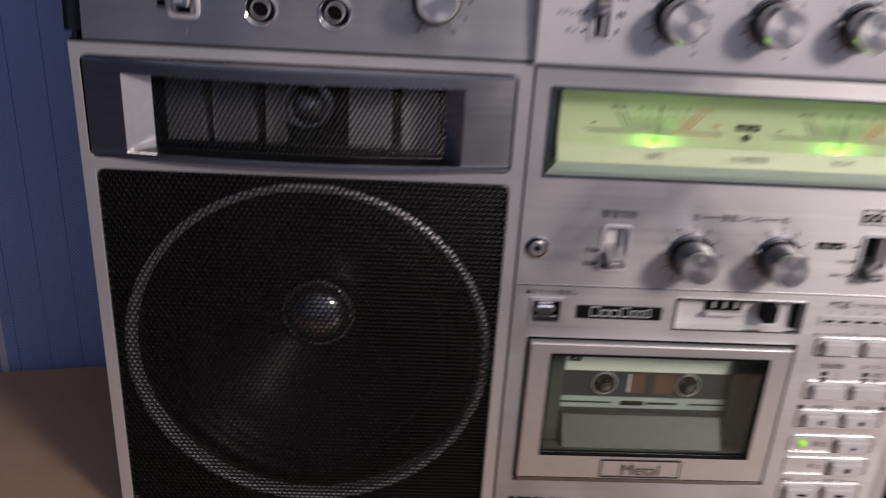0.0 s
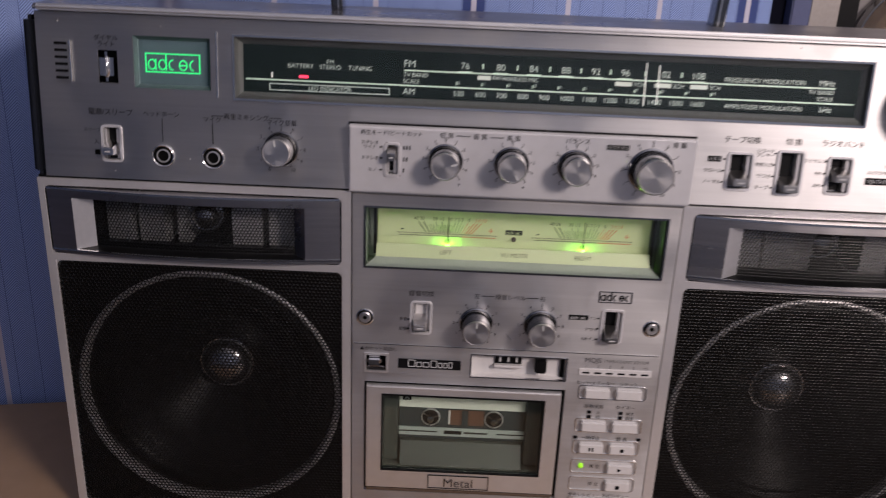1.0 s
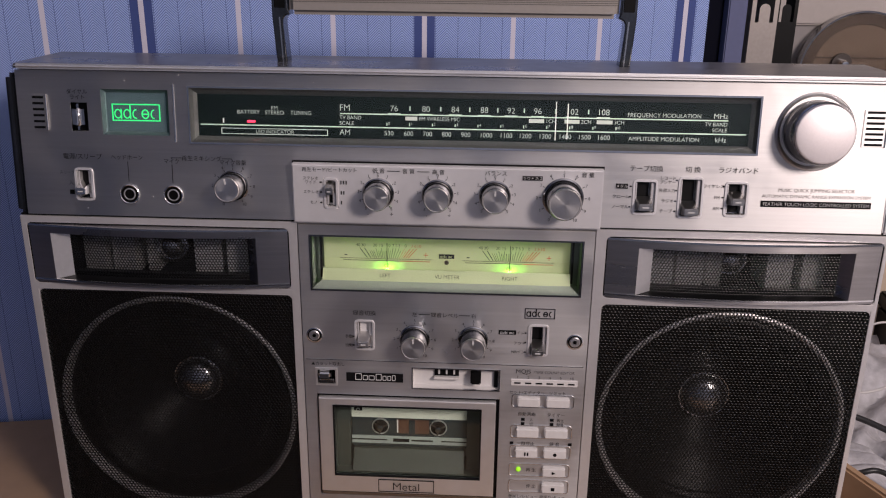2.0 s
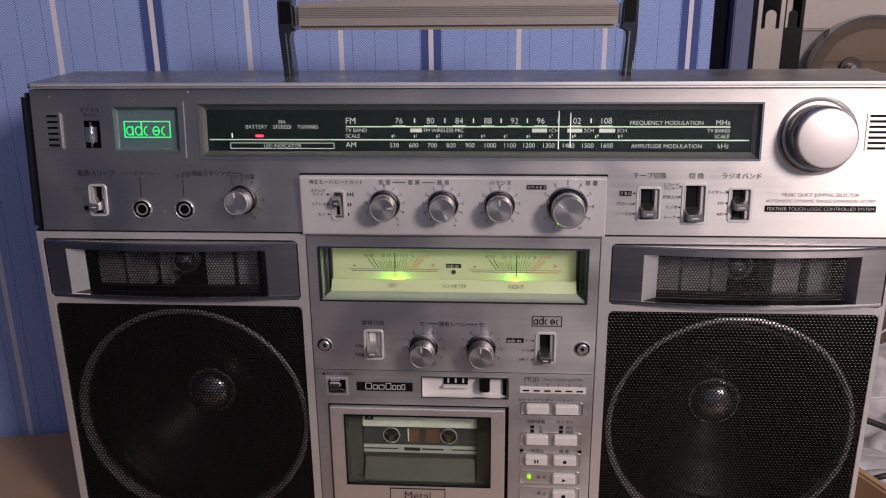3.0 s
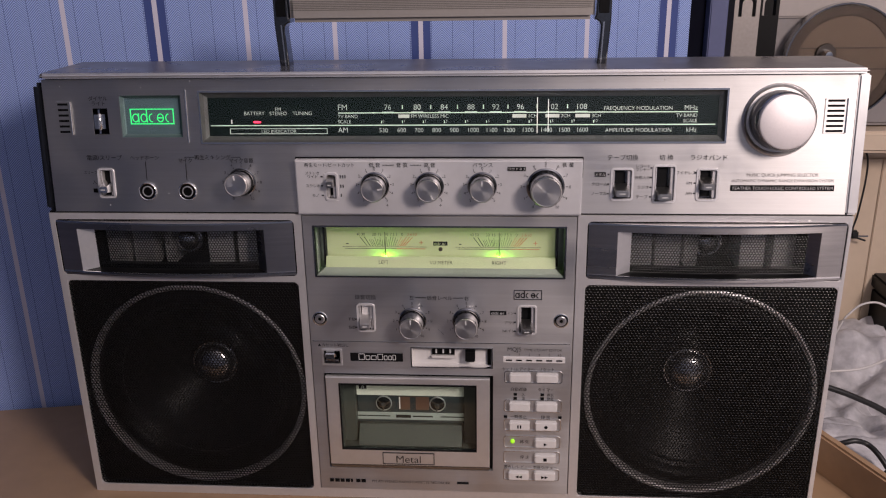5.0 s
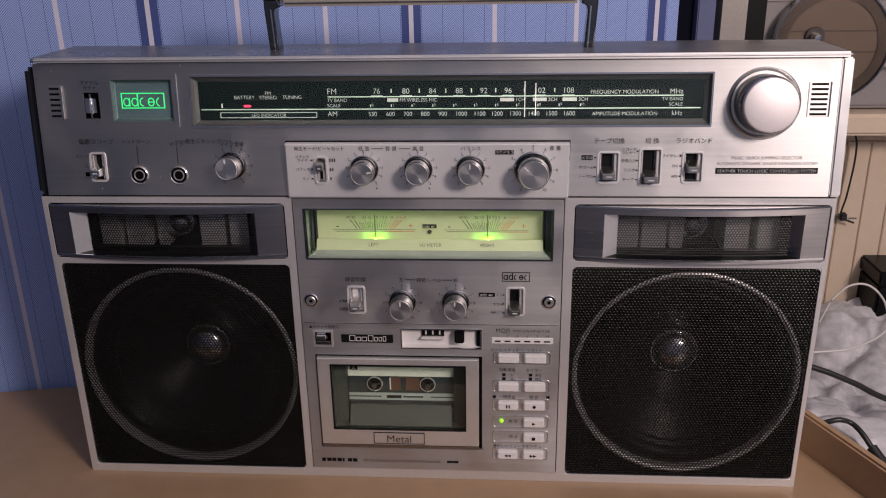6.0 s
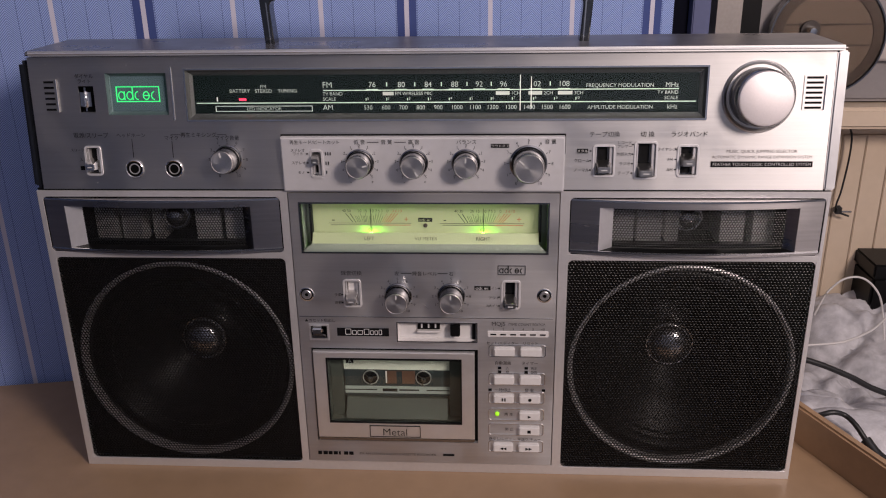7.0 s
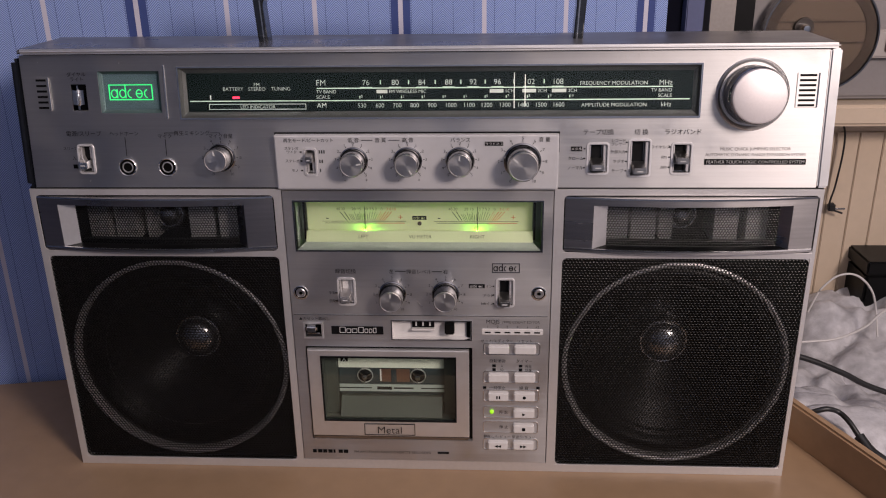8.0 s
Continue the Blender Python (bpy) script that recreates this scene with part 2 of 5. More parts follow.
def box(bm, x0, x1, y0, y1, z0, z1, bevel=0.0, seg=2):
    r = bmesh.ops.create_cube(bm, size=1.0)
    for v in r["verts"]:
        v.co = Vector((x0 + (v.co.x + 0.5) * (x1 - x0), y0 + (v.co.y + 0.5) * (y1 - y0), z0 + (v.co.z + 0.5) * (z1 - z0)))
    if bevel:
        edges = list({e for v in r["verts"] for e in v.link_edges})
        bmesh.ops.bevel(bm, geom=edges, offset=bevel, segments=seg, affect="EDGES", clamp_overlap=True)
    return bm


def boxed(x0, x1, y0, y1, z0, z1, bevel=0.0, seg=2):
    return box(bmesh.new(), x0, x1, y0, y1, z0, z1, bevel, seg)


def quad(bm, *pts):
    return bm.faces.new([bm.verts.new(p) for p in pts])


def holed(x0, x1, z0, z1, holes, y0, y1, bevel=0.0):
    """A slab facing -y from y0 (front) to y1, with rectangular openings through it."""
    bm = bmesh.new()
    xs = sorted({x0, x1, *[a for h in holes for a in h[:2]]})
    zs = sorted({z0, z1, *[a for h in holes for a in h[2:]]})

    def solid(i, j):
        if not (0 <= i < len(xs) - 1 and 0 <= j < len(zs) - 1):
            return False
        cx, cz = (xs[i] + xs[i + 1]) / 2, (zs[j] + zs[j + 1]) / 2
        return not any(h[0] < cx < h[1] and h[2] < cz < h[3] for h in holes)

    grid = {}

    def vert(i, j, k):
        key = (i, j, k)
        if key not in grid:
            grid[key] = bm.verts.new((xs[i], (y0, y1)[k], zs[j]))
        return grid[key]

    for i in range(len(xs) - 1):
        for j in range(len(zs) - 1):
            if not solid(i, j):
                continue
            for k in (0, 1):
                bm.faces.new([vert(i, j, k), vert(i + 1, j, k), vert(i + 1, j + 1, k), vert(i, j + 1, k)])
            for di, dj, a, b in ((-1, 0, (i, j), (i, j + 1)), (1, 0, (i + 1, j), (i + 1, j + 1)), (0, -1, (i, j), (i + 1, j)), (0, 1, (i, j + 1), (i + 1, j + 1))):
                if not solid(i + di, j + dj):
                    bm.faces.new([vert(*a, 0), vert(*b, 0), vert(*b, 1), vert(*a, 1)])
    if bevel:
        bmesh.ops.recalc_face_normals(bm, faces=bm.faces)
        edges = [e for e in bm.edges if len(e.link_faces) == 2 and e.calc_face_angle() > 1 and all(abs(v.co.y - y0) < 1e-6 for v in e.verts)]
        bmesh.ops.bevel(bm, geom=edges, offset=bevel, segments=2, affect="EDGES", clamp_overlap=True)
    return bm


def cavity(x0, x1, z0, z1, y0, y1, x_in=0.0, z_in=0.0):
    """The lining of a recess, open to the front; its floor may be smaller than its mouth."""
    bm = bmesh.new()
    a = [(x0, y0, z0), (x1, y0, z0), (x1, y0, z1), (x0, y0, z1)]
    b = [(x0 + x_in, y1, z0 + z_in), (x1 - x_in, y1, z0 + z_in), (x1 - x_in, y1, z1 - z_in), (x0 + x_in, y1, z1 - z_in)]
    for i in range(4):
        j = (i + 1) % 4
        quad(bm, a[i], a[j], b[j], b[i])
    quad(bm, *b)
    bmesh.ops.remove_doubles(bm, verts=bm.verts, dist=1e-6)
    return bm


def border(x0, x1, z0, z1, w, y0, y1):
    return holed(x0, x1, z0, z1, [(x0 + w, x1 - w, z0 + w, z1 - w)], y0, y1)


def rounded_border(x0, x1, z0, z1, w, r, y0, y1):
    """A rim with rounded corners, w wide, from y0 (front) to y1."""
    bm = bmesh.new()

    def loop(d, y):
        q = max(r - d, 0.0004)
        return [bm.verts.new((cx + q * math.cos(a), y, cz + q * math.sin(a)))
                for cx, cz, a0 in ((x1 - d - q, z1 - d - q, 0), (x0 + d + q, z1 - d - q, 1), (x0 + d + q, z0 + d + q, 2), (x1 - d - q, z0 + d + q, 3))
                for a in (math.pi / 2 * (a0 + k / 5) for k in range(6))]

    rings = [loop(0, y1), loop(w * 0.15, y0), loop(w * 0.8, y0), loop(w, y1)]
    for a, b in zip(rings, rings[1:]):
        for k in range(len(a)):
            bm.faces.new([a[k], a[k - 1], b[k - 1], b[k]])
    return bm


def lathe(profile, cx, cz, n=40):
    """Turns (radius, y) points about the axis along y through (cx, cz)."""
    bm = bmesh.new()
    rings = []
    for r, y in profile:
        if r < 1e-6:
            rings.append([bm.verts.new((cx, y, cz))])
        else:
            rings.append([bm.verts.new((cx + r * math.cos(2 * math.pi * k / n), y, cz + r * math.sin(2 * math.pi * k / n))) for k in range(n)])
    for a, b in zip(rings, rings[1:]):
        for k in range(n):
            j = (k + 1) % n
            if len(a) == 1 and len(b) == 1:
                continue
            if len(a) == 1:
                bm.faces.new([a[0], b[k], b[j]])
            elif len(b) == 1:
                bm.faces.new([a[k], a[j], b[0]])
            else:
                bm.faces.new([a[k], a[j], b[j], b[k]])
    return bm


def lettering(text, x, z, size, mat, parent, y=-0.0005, m=FLAT, align="CENTER", stretch=1.0, name="lettering", label=""):
    """Words in the built-in font, flat on a face towards -y; z is the middle of the line."""
    c = bpy.data.curves.new(name, "FONT")
    c.body, c.size, c.align_x = text, size, align
    c.offset = -0.010 * size if text.isascii() else -0.003 * size
    o = bpy.data.objects.new(name, c)
    scene.collection.objects.link(o)
    bpy.context.view_layer.update()
    me = bpy.data.meshes.new_from_object(o.evaluated_get(bpy.context.evaluated_depsgraph_get()))
    bpy.data.objects.remove(o)
    bpy.data.curves.remove(c)
    up = 0.36 * size
    me.transform(m @ Matrix.Translation((x, y, z - up)) @ Matrix.Diagonal((stretch, 1, 1, 1)) @ Matrix.Rotation(math.pi / 2, 4, "X"))
    me.name = name
    me.materials.clear()
    me.materials.append(mat)
    ob = new(name, me)
    ob.parent = parent
    return tagged(ob, label) if label else ob


def bar(x0, x1, z0, z1, y=-0.0005, depth=0.0004):
    return boxed(x0, x1, y, y + depth, z0, z1)


def perforated(x0, x1, z0, z1, y, pitch, hole, thick, curve=0.0):
    """A sheet of hexagonal cells, each with a hole through it. curve: how far the middle bulges to the front."""
    nx, nz = int((x1 - x0) / pitch) + 3, int((z1 - z0) / (pitch * 0.866)) + 3
    i, j = np.meshgrid(np.arange(nx), np.arange(nz))
    cx = (x0 - pitch + (i + 0.5 * (j % 2)) * pitch).ravel()
    cz = (z0 - pitch + j * pitch * 0.866).ravel()
    keep = (cx > x0 - pitch * 0.4) & (cx < x1 + pitch * 0.4) & (cz > z0 - pitch * 0.4) & (cz < z1 + pitch * 0.4)
    cx, cz = cx[keep], cz[keep]
    n = 12
    a = np.radians(15 + 30 * np.arange(n))
    outer = pitch / 2 / np.cos((a + math.pi / 6) % (math.pi / 3) - math.pi / 6)
    lip = 0.0002
    rings = []
    for r, dy in ((outer, 0.0), (np.full(n, hole + lip), 0.0), (np.full(n, hole), lip * 0.47), (np.full(n, hole), lip * 0.47 + thick)):
        X = np.clip(cx[:, None] + r * np.cos(a), x0, x1)
        Z = np.clip(cz[:, None] + r * np.sin(a), z0, z1)
        Y = y + dy - curve * (1 - ((X - (x0 + x1) / 2) / ((x1 - x0) / 2)) ** 2)
        rings.append(np.stack([X, Y, Z], -1))
    verts = np.concatenate(rings, 1).reshape(-1, 3)
    base = np.arange(len(cx))[:, None] * 4 * n
    k = np.arange(n)
    kn = (k + 1) % n
    bands = [np.stack([base + q * n + k, base + q * n + kn, base + (q + 1) * n + kn, base + (q + 1) * n + k], -1).reshape(-1, 4) for q in range(3)]
    me = bpy.data.meshes.new("mesh")
    me.from_pydata(verts.tolist(), [], np.concatenate(bands).tolist())
    me.materials.append(MESH)
    me.materials.append(HOLE_EDGE)
    me.polygons.foreach_set("material_index", [0] * len(bands[0]) + [1] * len(bands[1]) + [0] * len(bands[2]))
    return me


def linked(name, me, parent, label=""):
    me.name = name
    ob = new(name, me)
    ob.parent = parent
    return tagged(ob, label) if label else ob


def tube(points, radius, n=8, steps=6):
    """A round cable through the points, smoothed."""
    P = [Vector(p) for p in points]
    path = []
    for i in range(len(P) - 1):
        p0, p1, p2, p3 = P[max(i - 1, 0)], P[i], P[i + 1], P[min(i + 2, len(P) - 1)]
        for s in range(steps):
            t = s / steps
            path.append(0.5 * (2 * p1 + (p2 - p0) * t + (2 * p0 - 5 * p1 + 4 * p2 - p3) * t * t + (3 * p1 - p0 - 3 * p2 + p3) * t ** 3))
    path.append(P[-1])
    bm = bmesh.new()
    rings = []
    for i, p in enumerate(path):
        d = (path[min(i + 1, len(path) - 1)] - path[max(i - 1, 0)]).normalized()
        s = d.cross(Vector((0, 0, 1)) if abs(d.z) < 0.9 else Vector((1, 0, 0))).normalized()
        w = d.cross(s)
        rings.append([bm.verts.new(p + radius * (s * math.cos(2 * math.pi * k / n) + w * math.sin(2 * math.pi * k / n))) for k in range(n)])
    for a, b in zip(rings, rings[1:]):
        for k in range(n):
            bm.faces.new([a[k], a[(k + 1) % n], b[(k + 1) % n], b[k]])
    bm.faces.new(rings[0])
    bm.faces.new(rings[-1])
    return bm


# ---- the room ----
WALL_TURN = math.atan(0.18)
WALL_M = Matrix.Translation((-0.0288, 0.2068, 0)) @ Matrix.Rotation(WALL_TURN, 4, "Z")


def structure(name, bm, mat, label, category, m=FLAT):
    return tagged(part(name, bm, mat, None, "", m), label, category, kind="structure")


papered = structure("wall_north", boxed(-1.9, 0.2515, 0.0, 0.1, -0.72, 1.7), WALLPAPER, "blue herringbone wallpaper with pale pinstripes and navy bands", "wall")
papered.matrix_world = WALL_M
# unseen west wall, coloured dark so the left side reflects a dim room
structure("wall_west", boxed(-2.0, -1.9, -2.6, 0.9, -0.72, 1.7), SHADED_WALL, "unseen room wall, its colour darkened to stand for lack of light", "wall")
structure("wall_east", boxed(2.0, 2.1, -2.6, 0.9, -0.72, 1.7), ROOM_WALL, "plain pale room wall", "wall")
structure("wall_south", boxed(-2.0, 2.1, -2.7, -2.6, -0.72, 1.7), PALE_WALL, "plain pale room wall behind the camera", "wall")
structure("wall_back", boxed(-2.0, 2.1, 0.9, 1.0, -0.72, 1.7), ROOM_WALL, "plain pale room wall", "wall")
structure("floor", boxed(-2.0, 2.1, -2.7, 1.0, -0.78, -0.72), ROOM_FLOOR, "dark brown room floor", "floor")
structure("ceiling", boxed(-2.0, 2.1, -2.7, 1.0, 1.7, 1.76), CEILING_PAINT, "plain white ceiling", "ceiling")

# the edge of the papered wall: a dark gap and a blue post
structure("trim", boxed(0.2518, 0.271, 0.012, 0.09, -0.72, 1.7), NAVY, "dark navy gap beside the wallpaper", "trim").matrix_world = WALL_M
structure("wall_edge", boxed(0.2715, 0.289, 0.002, 0.09, -0.72, 1.7, 0.001), BLUE_POST, "plain blue wall edge", "trim").matrix_world = WALL_M

# ---- the table ----
table = thing("table", "tan laminate table with a raised brown edge board", "table", (0, 0, -0.72))


def table_top():
    bm = bmesh.new()
    plan = [(-1.2, 0.0), (-1.2, -0.16), (0.402, -0.16), (0.243, 0.21), (-0.05, 0.195), (-0.6, 0.095), (-1.2, -0.01)]
    low = [bm.verts.new((x, y, -0.03)) for x, y in plan]
    top = [bm.verts.new((x, y, 0.0)) for x, y in plan]
    bm.faces.new(top)
    bm.faces.new(low)
    for k in range(len(plan)):
        j = (k + 1) % len(plan)
        bm.faces.new([low[k], low[j], top[j], top[k]])
    return bm


def local(bm, z=0.72):
    bm.transform(Matrix.Translation((0, 0, z)))
    return bm


part("tabletop", local(table_top()), TABLE, table, "tan laminate top")
board = bmesh.new()
box(board, 0.0, 0.009, -0.40, 0.0, -0.03, 0.034, 0.002)
board.transform(Matrix.Translation((0.2436, 0.209, 0)) @ Matrix.Rotation(math.atan2(0.031, 0.072), 4, "Z"))
part("edge_board", local(board), TABLE_EDGE, table, "raised brown edge board")
for lx, ly in ((-1.12, -0.13), (-1.12, -0.04), (0.33, -0.12), (0.16, 0.12)):
    part("leg", boxed(lx - 0.02, lx + 0.02, ly - 0.02, ly + 0.02, 0.0, 0.69, 0.002), TABLE_EDGE, table)

# ---- the radio cassette recorder ----
radio = thing("radio_cassette_recorder", "large silver radio cassette recorder with twin speakers standing on the table", "boombox")
W = 0.2876

# shell
shell = bmesh.new()
box(shell, -W, -W + 0.004, 0.003, 0.13, 0.0, 0.2395, 0.001)
box(shell, W - 0.004, W, 0.003, 0.13, 0.0, 0.2395, 0.001)
box(shell, -W + 0.0045, W - 0.0045, 0.003, 0.13, 0.0, 0.004)
box(shell, -W + 0.0045, W - 0.0045, 0.126, 0.13, 0.0045, 0.31)
part("body", shell, SILVER, radio, "silver plastic shell")

# ---- upper section, leaning back a little ----
top_holes = [(-0.1675, 0.1965, 0.2915, 0.3267), (-0.2258, -0.1815, 0.2953, 0.3247), (-0.2465, -0.2352, 0.2518, 0.2724),
             (0.1212, 0.1358, 0.2511, 0.2728), (0.1501, 0.1651, 0.2495, 0.2751), (0.1798, 0.1937, 0.2511, 0.2727),
             (-0.2462, -0.2352, 0.2972, 0.3158)]
part("front_panel", holed(-0.2815, 0.2812, 0.2412, 0.3362, top_holes, 0.0, 0.004, 0.0003), STEEL, radio, "brushed steel front panel", LEAN)
# the left cap is near black, the right one pale
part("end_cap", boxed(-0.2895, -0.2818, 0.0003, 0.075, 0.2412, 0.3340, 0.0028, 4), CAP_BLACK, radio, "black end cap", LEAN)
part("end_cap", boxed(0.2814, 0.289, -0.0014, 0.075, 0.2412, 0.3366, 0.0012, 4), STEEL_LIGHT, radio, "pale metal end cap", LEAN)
cover = bmesh.new()
outline = [(-0.0015, 0.3372), (-0.0015, 0.3392), (0.0, 0.3402), (0.0045, 0.3410), (0.066, 0.3472), (0.074, 0.3470), (0.080, 0.3450), (0.125, 0.326), (0.125, 0.316), (0.076, 0.336), (0.006, 0.3350), (0.006, 0.3372)]
ends = []
for x in (-0.2815, 0.2855):
    ends.append([cover.verts.new((x, y, z)) for y, z in outline])
for k in range(len(outline)):
    j = (k + 1) % len(outline)
    cover.faces.new([ends[0][k], ends[0][j], ends[1][j], ends[1][k]])
for e in ends:
    cover.faces.new(e)
part("top_cover", cover, TOP_COVER, radio, "grey silver top cover", LEAN)
part("top_trim", boxed(-0.2805, 0.2868, -0.0042, 0.002, 0.3368, 0.3404, 0.0016, 5), STEEL_LIGHT, radio, "bright lip along the top edge", LEAN)
part("side_shell", boxed(-0.2822, 0.281, 0.045, 0.118, 0.2412, 0.3), SILVER, radio, "", LEAN)


def vent(x0, x1, z0, z1, slots):
    v = part("vent", boxed(x0, x1, -0.0007, 0.001, z0, z1, 0.0003), STEEL, radio, "small slotted sound vent", LEAN)
    for k in range(slots):
        zc = z0 + (k + 0.5) * (z1 - z0) / slots
        part("slot", boxed(x0 + 0.0017, x1 - 0.0021, -0.001, -0.0006, zc - 0.00075, zc + 0.00075), INK, v, m=LEAN)
    part("side_bead", boxed(x1 - 0.0008, x1, -0.0015, 0.0, z0, z1, 0.0003), CHROME, v, m=LEAN)


vent(-0.2726, -0.2615, 0.2974, 0.3207, 6)
vent(0.2610, 0.2758, 0.2970, 0.3206, 7)

# dial light button
part("dial_light_well", cavity(-0.2462, -0.2352, 0.2972, 0.3158, 0.001, 0.006), BLACK, radio, m=LEAN)
part("dial_light_button", boxed(-0.2456, -0.2374, -0.0036, 0.005, 0.2980, 0.3150, 0.0034, 5), CHROME, radio, "chrome push button", LEAN, 40)
lettering("ダイヤル\nライト", -0.2411, 0.3228, 0.0035, INK_GREY, radio, m=LEAN)

# green indicator window
ind = part("indicator_window", cavity(-0.2258, -0.1815, 0.2953, 0.3247, 0.0, 0.004, 0.0022, 0.0022), WINDOW_SIDE, radio, "recessed green lit indicator window", LEAN)
part("indicator_plate", boxed(-0.2236, -0.1837, 0.0036, 0.0042, 0.2975, 0.3225), WINDOW_TEAL, ind, "dark teal plate", LEAN)
part("lit_frame", border(-0.2201, -0.1882, 0.3042, 0.3153, 0.0007, 0.0030, 0.0034), GREEN_PRINT, ind, "glowing green frame", LEAN)


def emblem(x0, x1, z0, z1, mat, parent, y, m, w):
    """A plain row of five rounded strokes, standing for a brand mark."""
    n, span = 5, x1 - x0
    for k in range(n):
        cx = x0 + (k + 0.5) * span / n
        rx, rz = span / n * 0.42, (z1 - z0) * 0.31
        cz = z0 + rz + (z1 - z0) * 0.08
        bm = bmesh.new()
        gap = (0.0, 0.0, 0.45, 0.12, 0.5)[k]
        a0 = math.pi * 2 * gap * 0.5
        seg = 20
        rows = []
        for s in range(seg + 1):
            a = a0 + (2 * math.pi - 2 * a0 * (0 if k == 3 else 1)) * s / seg if gap else 2 * math.pi * s / seg
            rows.append([bm.verts.new((cx + (rx - q) * math.cos(a), y, cz + (rz - q) * math.sin(a))) for q in (0, w)])
        for r0, r1 in zip(rows, rows[1:]):
            bm.faces.new([r0[0], r1[0], r1[1], r0[1]])
        if k in (0, 1):
            box(bm, cx + rx - w, cx + rx, y, y + 0.0002, cz - rz, cz + rz if k == 0 else z1)
        if k == 3:
            box(bm, cx - rx, cx + rx, y, y + 0.0002, cz - w / 2, cz + w / 2)
        part("mark", bm, mat, parent, m=m)


emblem(-0.2192, -0.1890, 0.3048, 0.3150, GREEN_PRINT, ind, 0.0031, LEAN, 0.0008)
pane = part("window_pane", boxed(-0.2240, -0.1833, 0.0012, 0.0018, 0.2970, 0.3230), GLASS, ind, "clear window pane", LEAN)
pane.visible_shadow = False
part("divider", boxed(-0.1782, -0.1772, -0.0008, 0.001, 0.2912, 0.3288, 0.0003), CHROME, radio, "thin bright divider", LEAN)

# tuning dial
dial = part("tuning_dial", cavity(-0.1675, 0.1965, 0.2915, 0.3267, -0.0005, 0.0052, 0.0042, 0.0042), DIAL_SIDE, radio, "black radio dial with lit green-white scale", LEAN)
part("bezel", border(-0.1685, 0.1975, 0.2905, 0.3277, 0.0012, -0.0009, 0.001), CHROME, dial, "thin polished bezel", LEAN)
part("scale_plate", boxed(-0.1634, 0.1924, 0.0046, 0.0051, 0.2956, 0.3226), DIAL_BLACK, dial, "black scale plate", LEAN)
DY = 0.0042
DIAL_M = LEAN @ Matrix.Translation((0, 0, -0.0010))


def dial_text(text, x, z, size, align="CENTER", stretch=1.0):
    lettering(text, x, z, size, DIAL_TEXT, dial, DY, DIAL_M, align, stretch)


for z, x0, x1, mat in ((0.3126, -0.0700, 0.1785, DIAL_LINE), (0.3040, -0.1620, 0.1905, DIAL_LINE)):
    part("scale_line", bar(x0, x1, z - 0.00035, z + 0.00035, DY), mat, dial, m=DIAL_M)
dial_text("FM", -0.0705, 0.3166, 0.0058, "LEFT")
dial_text("TV BAND", -0.0705, 0.3103, 0.0034, "LEFT")
dial_text("SCALE", -0.0705, 0.3066, 0.0034, "LEFT")
dial_text("AM", -0.0705, 0.3008, 0.0050, "LEFT")
for k, (s, x) in enumerate(zip(("76", "80", "84", "88", "92", "96", "102", "108"), (-0.0349, -0.0142, 0.0047, 0.0234, 0.0406, 0.0576, 0.0797, 0.0995))):
    dial_text(s, x, 0.3166, 0.0053)
    part("scale_block", bar(x - 0.0042, x + 0.0042, 0.3129, 0.3134, DY), DIAL_LINE, dial, m=DIAL_M)
for x in (-0.0246, -0.0047, 0.0140, 0.0320, 0.0490, 0.0690, 0.0900):
    part("scale_tick", bar(x - 0.0004, x + 0.0004, 0.3152, 0.3180, DY), DIAL_LINE, dial, m=DIAL_M)
for x0, x1, s in ((-0.0275, -0.0198, "FM WIRELESS MIC"), (0.0522, 0.0618, "1CH"), (0.0750, 0.0845, "2CH"), (0.0955, 0.1055, "3CH")):
    part("scale_block", bar(x0, x1, 0.3090, 0.3114, DY), DIAL_BLOCK, dial, m=DIAL_M)
    dial_text(s, x1 + 0.0010, 0.3103, 0.0034, "LEFT")
for k in range(11):
    x = -0.0395 + 0.01475 * k
    dial_text(str(k), x + 0.0014, 0.3069, 0.0026)
    part("scale_tick", bar(x - 0.0003, x + 0.0003, 0.3054, 0.3072, DY), DIAL_LINE, dial, m=DIAL_M)
for s, x in zip((530, 600, 700, 800, 900, 1000, 1100, 1200, 1300, 1400, 1500, 1600), (-0.0382, -0.0254, -0.0131, -0.0007, 0.0117, 0.0248, 0.0377, 0.0500, 0.0628, 0.0756, 0.0880, 0.1003)):
    dial_text(str(s), x, 0.3006, 0.0042)
dial_text("FREQUENCY MODULATION", 0.1381, 0.3153, 0.0037)
dial_text("MHz", 0.1783, 0.3155, 0.0048, "RIGHT")
dial_text("TV BAND", 0.1783, 0.3103, 0.0034, "RIGHT")
dial_text("SCALE", 0.1783, 0.3066, 0.0034, "RIGHT")
dial_text("AMPLITUDE MODULATION", 0.1388, 0.3003, 0.0037)
dial_text("kHz", 0.1783, 0.3005, 0.0045, "RIGHT")
dial_text("BATTERY", -0.1301, 0.3126, 0.0036)
dial_text("FM", -0.1129, 0.3155, 0.0036)
dial_text("STEREO", -0.1129, 0.3125, 0.0036)
dial_text("TUNING", -0.0956, 0.3126, 0.0036)
part("scale_tick", bar(-0.1472, -0.1464, 0.3052, 0.3082, DY), POINTER, dial, m=DIAL_M)
part("outline_box", border(-0.1484, -0.0782, 0.2980, 0.3020, 0.0004, DY, DY + 0.0004), DIAL_TEXT, dial, m=DIAL_M)
dial_text("LED INDICATOR", -0.1130, 0.3000, 0.0034)
